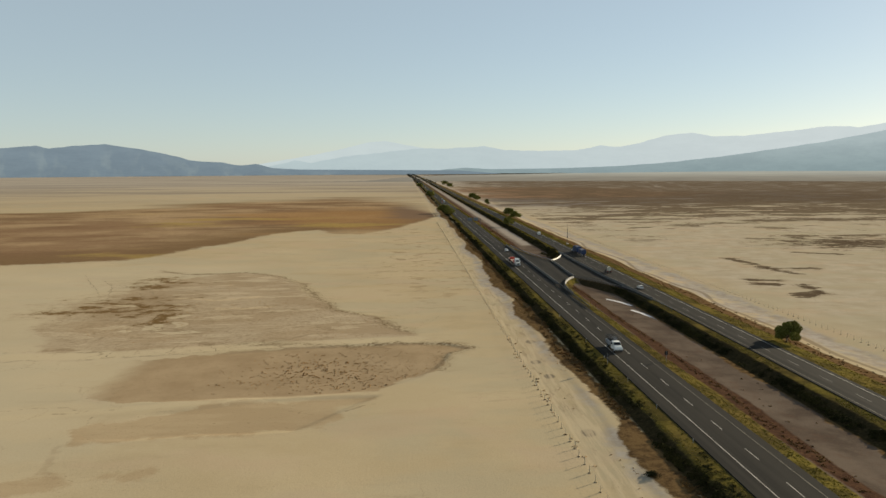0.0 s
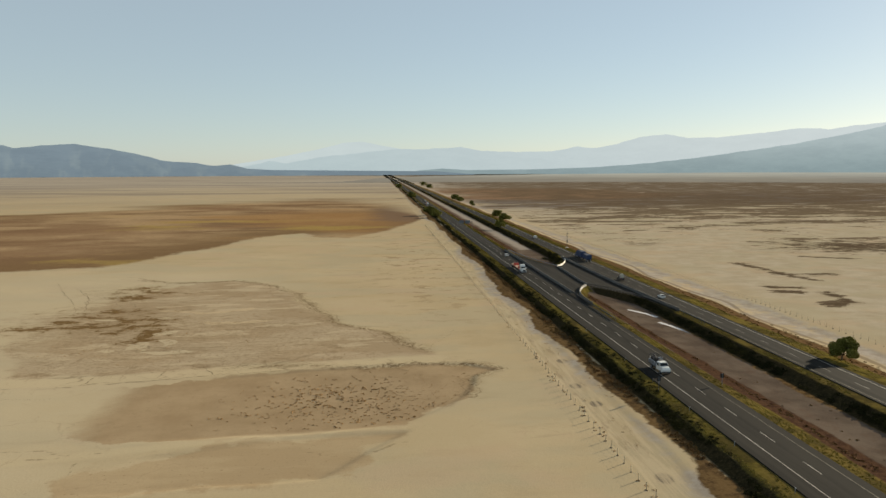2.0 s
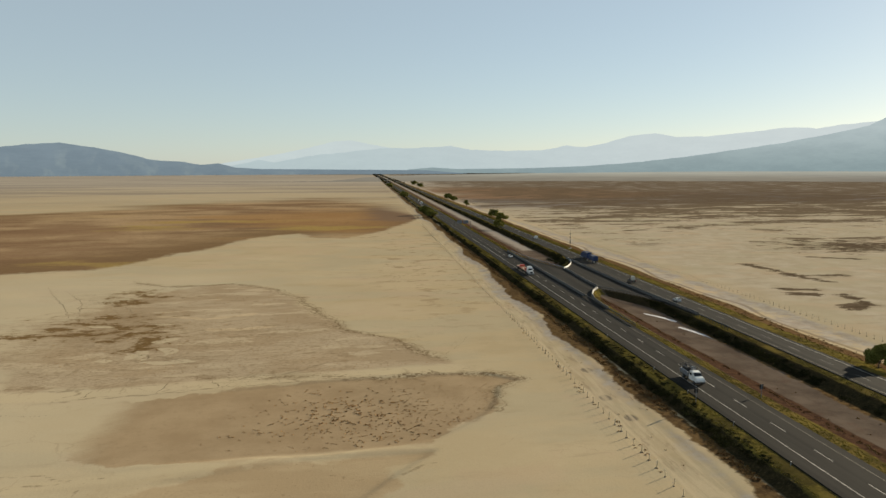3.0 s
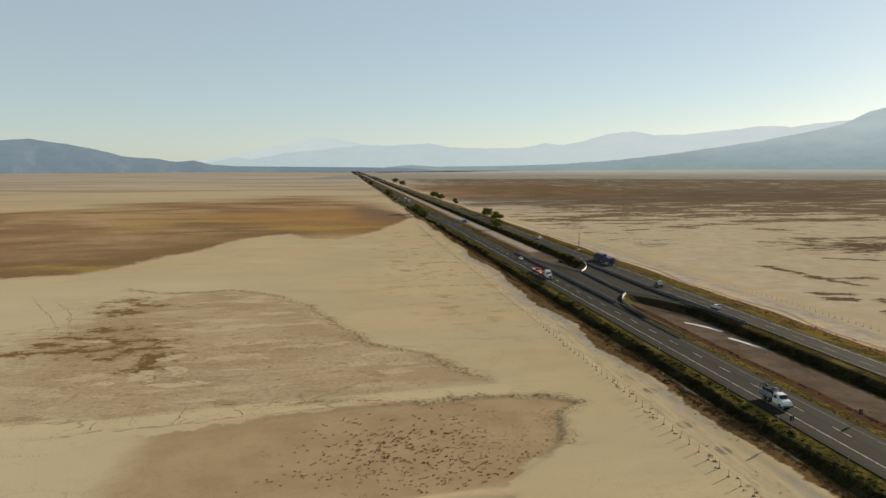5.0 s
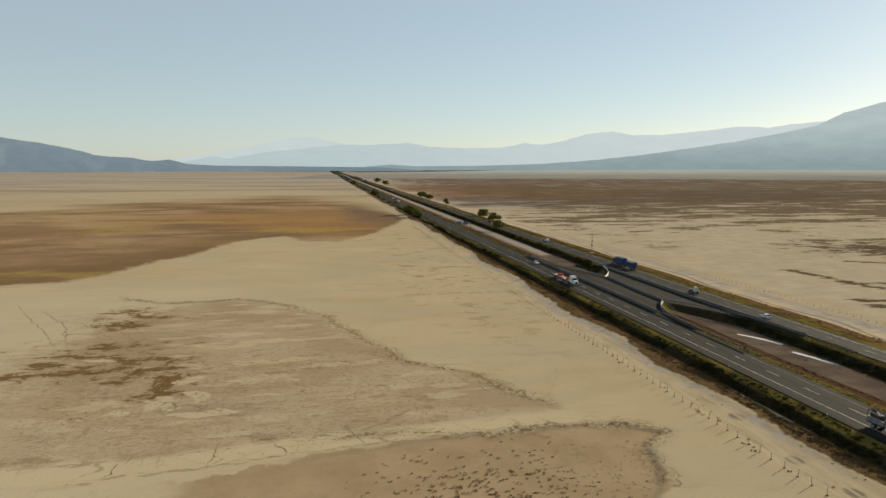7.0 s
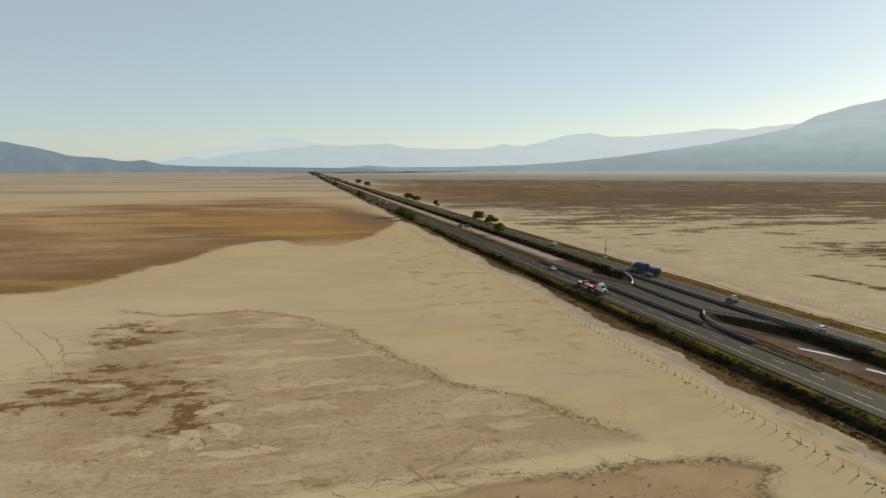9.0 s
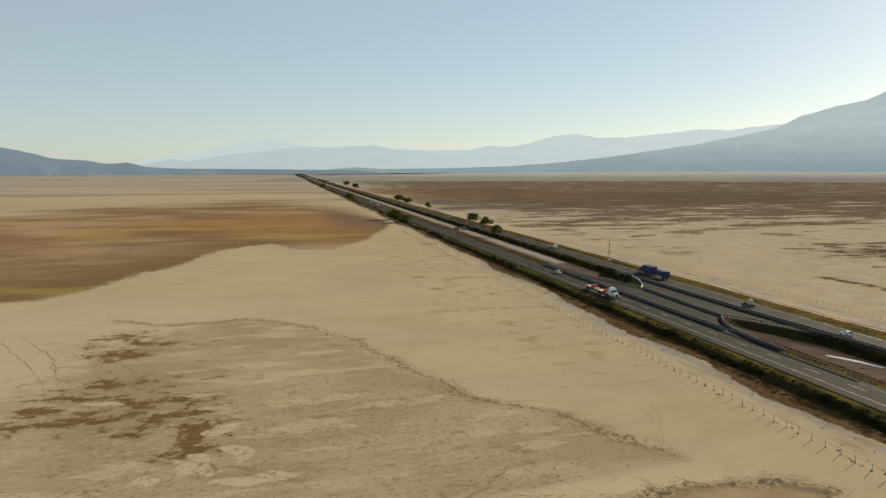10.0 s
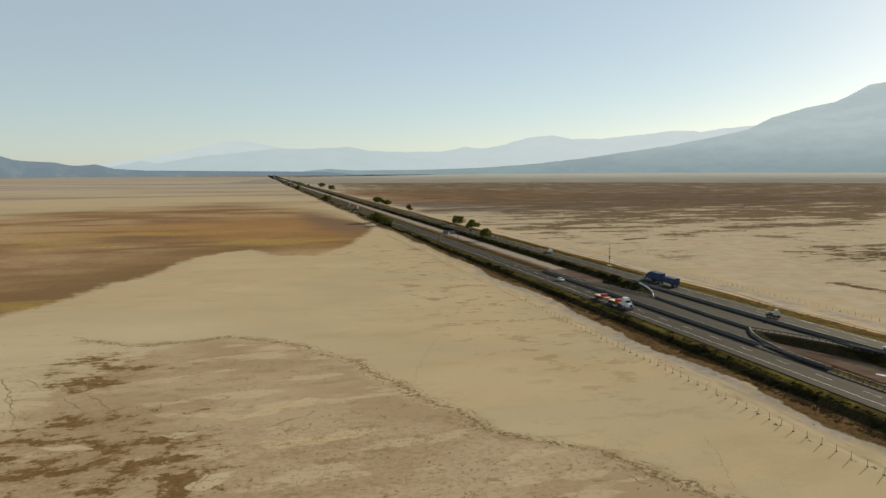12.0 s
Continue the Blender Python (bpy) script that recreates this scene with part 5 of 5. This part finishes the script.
def car(name, label, m, paint, length=4.5, hatch=False, van=False):
    t = thing(name, label, "car", m, "traffic on the road")
    h, w = length / 2, 0.88
    if van:
        low = [(-h, 0.35), (h, 0.35), (h, 0.95), (h - 0.9, 1.12), (h - 1.5, 1.30), (-h, 1.30)]
        roof = [(-h + 0.03, 1.28), (h - 1.45, 1.28), (h - 2.1, 2.05), (-h + 0.1, 2.08)]
    else:
        low = [(-h, 0.32), (-h + 0.1, 0.28), (h - 0.1, 0.28), (h, 0.42), (h - 0.03, 0.72), (h - 1.25, 0.93), (-h + (0.1 if hatch else 0.75), 0.98), (-h, 0.9)]
        roof = [(h - 1.35, 0.90), (h - 2.0, 1.42), (-h + (0.75 if hatch else 1.35), 1.46), (-h + (0.15 if hatch else 0.55), 0.95)]
    bm = bmesh.new()
    profile(bm, low, -w, w, 0.04, 0.05)
    part("body", bm, paint, t)
    bm = bmesh.new()
    profile(bm, roof, -w + 0.05, w - 0.05, 0.16, 0.03)
    part("cabin", bm, paint, t)
    (y0, z0), (y1, z1), (y2, z2), (y3, z3) = roof if not van else [roof[1], roof[2], roof[3], roof[0]]
    bm = bmesh.new()
    a = 0.12
    q = lambda p0, p1, f: (p0[0] + (p1[0] - p0[0]) * f, p0[1] + (p1[1] - p0[1]) * f)
    f0, f1 = q((y0, z0), (y1, z1), a), q((y0, z0), (y1, z1), 1 - a)
    vs = [bm.verts.new(v) for v in ((-w + 0.14, f0[0] + 0.02, f0[1] + 0.015), (w - 0.14, f0[0] + 0.02, f0[1] + 0.015), (w - 0.24, f1[0] + 0.02, f1[1] + 0.015), (-w + 0.24, f1[0] + 0.02, f1[1] + 0.015))]
    bm.faces.new(vs)
    bmesh.ops.solidify(bm, geom=bm.faces[:], thickness=0.02)
    part("windscreen", bm, GLASS, t)
    if not van:
        r0, r1 = q((y3, z3), (y2, z2), a), q((y3, z3), (y2, z2), 1 - a)
        bm = bmesh.new()
        vs = [bm.verts.new(v) for v in ((-w + 0.16, r0[0] - 0.02, r0[1] + 0.015), (w - 0.16, r0[0] - 0.02, r0[1] + 0.015), (w - 0.26, r1[0] - 0.02, r1[1] + 0.015), (-w + 0.26, r1[0] - 0.02, r1[1] + 0.015))]
        bm.faces.new(vs)
        bmesh.ops.solidify(bm, geom=bm.faces[:], thickness=0.02)
        part("rear_window", bm, GLASS, t)
    zb, zt = (z0 + 0.08, z1 - 0.08)
    for s in (-1, 1):
        for u0, u1 in ((0.12, 0.5), (0.54, 0.9)) if not van else ((0.0, 0.28),):
            yb0, yb1 = (y0 + (y3 - y0) * u0, y0 + (y3 - y0) * u1)
            yt0, yt1 = (y1 + (y2 - y1) * max(0, u0 - 0.1), y1 + (y2 - y1) * min(1, u1 + 0.04))
            bm = bmesh.new()
            vs = [bm.verts.new(v) for v in ((s * (w - 0.055), yb0, zb), (s * (w - 0.055), yb1, zb), (s * (w - 0.185), yt1, zt), (s * (w - 0.185), yt0, zt))]
            bm.faces.new(vs)
            bmesh.ops.solidify(bm, geom=bm.faces[:], thickness=0.03)
            part("side_window", bm, GLASS, t)
        bm = bmesh.new()
        box(bm, s * w * 0.72 - 0.18, s * w * 0.72 + 0.18, h - 0.06, h + 0.02, 0.55, 0.70, 0.02)
        part("headlight", bm, LAMP, t)
        bm = bmesh.new()
        box(bm, s * w * 0.76 - 0.14, s * w * 0.76 + 0.14, -h - 0.02, -h + 0.05, 0.62, 0.84, 0.02)
        part("tail_light", bm, TAIL, t)
        bm = bmesh.new()
        box(bm, s * (w + 0.08) - 0.08, s * (w + 0.08) + 0.08, y0 - 0.25, y0 - 0.10, z0 + 0.05, z0 + 0.18, 0.03)
        part("mirror", bm, paint, t)
        for wy in (h - 0.85, -h + 0.8):
            wheel(t, s * (w - 0.09), wy)
    bm = bmesh.new()
    box(bm, -w * 0.9, w * 0.9, h - 0.05, h + 0.05, 0.3, 0.46, 0.03)
    part("bumper", bm, DARK, t)
    return t


def tractor(t, paint, y=0.0):
    """A long-nosed truck tractor; the nose points to +y."""
    bm = bmesh.new()
    profile(bm, [(y + 0.2, 1.0), (y + 2.35, 0.9), (y + 2.45, 1.35), (y + 2.2, 1.95), (y + 0.2, 2.15)], -0.85, 0.85, 0.14, 0.10)
    part("hood", bm, paint, t)
    bm = bmesh.new()
    profile(bm, [(y + 0.35, 0.95), (y + 0.35, 2.15), (y - 0.1, 2.95), (y - 0.9, 3.75), (y - 2.4, 3.85), (y - 2.6, 0.95)], -1.22, 1.22, 0.10, 0.12)
    part("cab", bm, paint, t)
    bm = bmesh.new()
    vs = [bm.verts.new(v) for v in ((-1.0, y + 0.33, 2.22), (1.0, y + 0.33, 2.22), (0.95, y - 0.07, 2.93), (-0.95, y - 0.07, 2.93))]
    bm.faces.new(vs)
    bmesh.ops.solidify(bm, geom=bm.faces[:], thickness=-0.06)
    part("windscreen", bm, GLASS, t)
    bm = bmesh.new()
    box(bm, -0.55, 0.55, y + 2.40, y + 2.50, 1.0, 1.75, 0.03)
    part("grille", bm, DARK, t)
    bm = bmesh.new()
    box(bm, -1.2, 1.2, y + 2.3, y + 2.6, 0.45, 0.9, 0.06)
    part("bumper", bm, STEEL, t)
    bm = bmesh.new()
    box(bm, -0.5, 0.5, y - 6.2, y + 2.2, 0.62, 0.95, 0.03)
    part("chassis", bm, DARK, t)
    for s in (-1, 1):
        bm = bmesh.new()
        box(bm, s * 1.235 - 0.012, s * 1.235 + 0.012, y - 0.85, y - 0.05, 2.05, 2.75, 0.0, (1, 0.85))
        part("side_window", bm, GLASS, t)
        bm = bmesh.new()
        box(bm, s * 0.98 - 0.14, s * 0.98 + 0.14, y + 1.9, y + 2.36, 1.1, 1.45, 0.05)
        part("headlight", bm, LAMP, t)
        bm = bmesh.new()
        profile(bm, [(y + 0.75, 0.75), (y + 0.9, 1.2), (y + 2.2, 1.2), (y + 2.4, 0.75), (y + 2.0, 1.08), (y + 1.1, 1.08)], s * 0.8 if s > 0 else -1.2, 1.2 if s > 0 else -0.8, 0, 0.0)
        part("mudguard", bm, paint, t)
        bm = bmesh.new()
        tube(bm, (s * 1.05, y - 3.0, 0.9), (s * 1.05, y - 3.0, 3.6), 0.09, None, 8)
        part("exhaust", bm, STEEL, t)
        bm = bmesh.new()
        box(bm, s * 1.45 - 0.12, s * 1.45 + 0.12, y + 0.15, y + 0.28, 2.1, 2.75, 0.03)
        part("mirror", bm, paint, t)
        bm = bmesh.new()
        tube(bm, (s * 0.95, y - 2.3, 0.75), (s * 0.95, y - 0.4, 0.75), 0.3, None, 12)
        part("fuel_tank", bm, STEEL, t)
        wheel(t, s * 1.0, y + 1.55, 0.5, 0.3)
        for wy in (y - 4.1, y - 5.4):
            wheel(t, s * 0.95, wy, 0.5, 0.5)


def flatbed_truck(m):
    t = thing("flatbed_truck", "white long-nosed lorry hauling two red flatbed trailers", "truck", m, "traffic on the road")
    tractor(t, WHITE, 10.5)
    for y1, ln in ((7.2, 9.6), (-4.2, 9.2)):
        bm = bmesh.new()
        box(bm, -1.25, 1.25, y1 - ln, y1, 1.12, 1.32, 0.03)
        tr = part("trailer", bm, RED, t, "red steel trailer frame")
        for k in range(8):
            bm = bmesh.new()
            box(bm, -1.18 + k * 0.295, -1.18 + k * 0.295 + 0.275, y1 - ln + 0.05, y1 - 0.05, 1.322, 1.38)
            part("plank", bm, DECK, tr)
        bm = bmesh.new()
        box(bm, -1.25, 1.25, y1 - 4.0, y1 - 2.2, 1.384, 2.45, 0.08, (0.96, 0.8))
        part("load", bm, RED, tr, "red steel load chained to the deck")
        bm = bmesh.new()
        box(bm, -0.45, 0.45, y1 - ln + 0.2, y1 - 0.6, 0.7, 1.12, 0.03)
        part("beam", bm, DARK, tr)
        for s in (-1, 1):
            for wy in (y1 - ln + 1.0, y1 - ln + 2.2):
                wheel(t, s * 0.98, wy, 0.48, 0.5)
    bm = bmesh.new()
    tube(bm, (0, -2.6, 0.9), (0, -4.3, 0.9), 0.12, None, 8)
    part("drawbar", bm, DARK, t)
    return t


def tipper_truck(m):
    t = thing("trailer_truck", "blue lorry with two tall blue open-topped trailers", "truck", m, "traffic on the road")
    tractor(t, BLUE, 9.8)
    for y0, y1, top in ((-12.6, -3.8, 3.7), (-1.6, 7.0, 4.35)):
        bm = bmesh.new()
        box(bm, -1.27, 1.27, y0, y1, 1.25, top, 0.05, (1.0, 1.0))
        top_f = max(bm.faces, key=lambda f: f.calc_center_median().z)
        r = bmesh.ops.inset_region(bm, faces=[top_f], thickness=0.12)
        bmesh.ops.translate(bm, verts=top_f.verts[:], vec=(0, 0, -0.5))
        body = part("trailer", bm, BLUE, t)
        for k in range(7):
            yy = y0 + 0.4 + k * (y1 - y0 - 0.8) / 6
            for s in (-1, 1):
                bm = bmesh.new()
                box(bm, s * 1.30 - 0.04, s * 1.30 + 0.04, yy - 0.06, yy + 0.06, 1.3, top - 0.08, 0.01)
                part("rib", bm, BLUE, body)
        bm = bmesh.new()
        box(bm, -1.15, 1.15, y0 + 0.1, y1 - 0.1, top - 0.46, top - 0.16, 0.1, (0.97, 0.98))
        part("cover", bm, SHEET, body, "dark blue sheet over the load")
        bm = bmesh.new()
        box(bm, -0.45, 0.45, y0 + 0.1, y1 - 0.1, 0.75, 1.25, 0.03)
        part("chassis", bm, DARK, body)
        bm = bmesh.new()
        box(bm, -1.15, 1.15, y0 - 0.08, y0 + 0.02, 0.55, 0.75, 0.02)
        part("bumper", bm, DARK, body)
        for s in (-1, 1):
            bm = bmesh.new()
            box(bm, s * 0.95 - 0.16, s * 0.95 + 0.16, y0 - 0.1, y0 - 0.04, 0.9, 1.1, 0.01)
            part("tail_light", bm, TAIL, body)
            bm = bmesh.new()
            box(bm, s * 0.85 - 0.32, s * 0.85 + 0.32, y0 + 0.35, y0 + 0.39, 0.15, 0.9, 0.01)
            part("mud_flap", bm, CONCRETE, body)
            for wy in (y0 + 1.1, y0 + 2.4):
                wheel(t, s * 0.96, wy, 0.5, 0.5)
    return t


def service_truck(m):
    t = thing("service_truck", "white service lorry with a dark folded boom on its bed", "truck", m, "traffic on the road")
    bm = bmesh.new()
    profile(bm, [(1.6, 0.55), (3.75, 0.55), (3.8, 1.1), (3.4, 1.55), (2.6, 1.65), (1.6, 1.65)], -1.05, 1.05, 0.10, 0.08)
    part("hood", bm, WHITE, t)
    bm = bmesh.new()
    profile(bm, [(0.2, 0.6), (2.5, 0.6), (2.5, 1.6), (1.95, 2.4), (0.4, 2.45), (0.2, 1.6)], -1.08, 1.08, 0.14, 0.08)
    part("cab", bm, WHITE, t)
    bm = bmesh.new()
    vs = [bm.verts.new(v) for v in ((-0.9, 2.46, 1.72), (0.9, 2.46, 1.72), (0.82, 2.02, 2.34), (-0.82, 2.02, 2.34))]
    bm.faces.new(vs)
    bmesh.ops.solidify(bm, geom=bm.faces[:], thickness=-0.05)
    part("windscreen", bm, GLASS, t)
    bm = bmesh.new()
    box(bm, -0.45, 0.45, -4.0, 3.4, 0.5, 0.8, 0.03)
    part("chassis", bm, DARK, t)
    bm = bmesh.new()
    box(bm, -1.15, 1.15, -4.1, 0.0, 0.85, 1.05, 0.02)
    part("bed", bm, DARK, t)
    for s in (-1, 1):
        bm = bmesh.new()
        for y0 in (-4.0, -2.7, -1.4):
            box(bm, s * 1.0 - 0.2, s * 1.0 + 0.2, y0, y0 + 1.22, 1.05, 1.95, 0.05)
        part("locker", bm, STEEL, t)
        bm = bmesh.new()
        box(bm, s * 1.09 - 0.012, s * 1.09 + 0.012, 0.7, 1.7, 1.62, 2.2, 0.0, (1, 0.8))
        part("side_window", bm, GLASS, t)
        bm = bmesh.new()
        box(bm, s * 0.85 - 0.16, s * 0.85 + 0.16, 3.7, 3.82, 0.9, 1.15, 0.03)
        part("headlight", bm, LAMP, t)
        wheel(t, s * 0.95, 2.75, 0.45, 0.28)
        wheel(t, s * 0.9, -2.4, 0.45, 0.45)
    bm = bmesh.new()
    box(bm, -0.35, 0.35, -1.2, -0.4, 1.05, 1.95, 0.04)
    tube(bm, (0, -0.8, 1.9), (0, -4.3, 2.9), 0.16, 0.12)
    tube(bm, (0, -4.3, 2.9), (0, -0.6, 2.75), 0.12, 0.10)
    part("boom", bm, DARK, t)
    bm = bmesh.new()
    box(bm, -0.75, 0.1, -0.9, -0.1, 2.35, 3.0, 0.06)
    part("bucket", bm, STEEL, t)
    bm = bmesh.new()
    for y0 in (-3.9, -0.3):
        for sx in (-1.05, 1.05):
            tube(bm, (sx, y0, 1.0), (sx, y0, 3.0), 0.05, None, 6)
        tube(bm, (-1.05, y0, 3.0), (1.05, y0, 3.0), 0.05, None, 6)
    for sx in (-1.05, -0.35, 0.35, 1.05):
        tube(bm, (sx, -3.9, 3.0), (sx, 0.6, 3.0), 0.045, None, 6)
    part("ladder_rack", bm, DARK, t)
    bm = bmesh.new()
    box(bm, -0.78, 0.78, -3.7, -1.4, 1.05, 2.5, 0.08)
    part("equipment_box", bm, DARK, t)
    bm = bmesh.new()
    box(bm, -1.05, 1.05, 3.75, 3.92, 0.45, 0.75, 0.04)
    part("bumper", bm, DARK, t)
    return t


def pickup(m):
    t = thing("pickup_truck", "dark pickup truck carrying a tall pale covered load", "truck", m, "traffic on the road")
    bm = bmesh.new()
    profile(bm, [(-2.6, 0.5), (2.6, 0.5), (2.6, 1.0), (1.4, 1.15), (-2.6, 1.15)], -0.95, 0.95, 0.03, 0.06)
    part("body", bm, DARK, t)
    bm = bmesh.new()
    profile(bm, [(1.45, 1.12), (0.85, 1.78), (-0.5, 1.82), (-0.7, 1.12)], -0.9, 0.9, 0.12, 0.05)
    part("cab", bm, DARK, t)
    bm = bmesh.new()
    box(bm, -0.85, 0.85, -2.5, -0.8, 1.16, 3.0, 0.15, (0.7, 0.75))
    part("load", bm, TARP, t, "pale covered load")
    for s in (-1, 1):
        bm = bmesh.new()
        box(bm, s * 0.86 - 0.04, s * 0.86 + 0.04, -0.4, 0.9, 1.25, 1.7, 0.0, (1, 0.7))
        part("side_window", bm, GLASS, t)
        bm = bmesh.new()
        box(bm, s * 0.85 - 0.08, s * 0.85 + 0.08, -2.64, -2.58, 0.75, 1.1, 0.02)
        part("tail_light", bm, TAIL, t)
        wheel(t, s * 0.85, 1.75, 0.4, 0.26)
        wheel(t, s * 0.85, -1.6, 0.4, 0.26)
    return t


def build_traffic():
    z = ROAD_TOP + 0.012
    south, north = 180, 0
    service_truck(pose(58.2, 187, z, 0, 0, south) @ Matrix.Scale(1.08, 4))
    flatbed_truck(pose(58.4, 368, z, 0, 0, south))
    tipper_truck(pose(102.4, 406, z, 0, 0, north))
    car("car", "white saloon car on the asphalt carriageway", pose(62.4, 424, z, 0, 0, south), WHITE)
    car("car", "white hatchback car on the far carriageway", pose(98.2, 284, z, 0, 0, north), WHITE, 4.1, True)
    car("van", "white panel van on the far carriageway", pose(102.2, 528, z, 0, 0, north), WHITE, 5.6, False, True)
    pickup(pose(97.9, 330, z, 0, 0, north))
    car("car", "dark saloon car far up the road", pose(101.6, 690, z, 0, 0, north), DARK)
    far = flatbed_truck(pose(58.4, 1050, z, 0, 0, south))
    far["label"] = "far white lorry with trailers on the road"
    car("van", "far white van on the road", pose(62.4, 1150, z, 0, 0, south), WHITE, 6.0, False, True)


build_ground()
build_roads()
build_distance()
build_marks()
build_growth()
build_clods()
build_trees()
build_rails()
build_masts()
build_traffic()
fence(31.8, 59.7, 700, 3.56, "row of grey wooden fence posts with wire", 0.0, 1.45)
fence(136.6, 130, 620, 3.4, "row of dark wooden fence posts with wire beyond the road", 0.0, 1.4, 0.6)
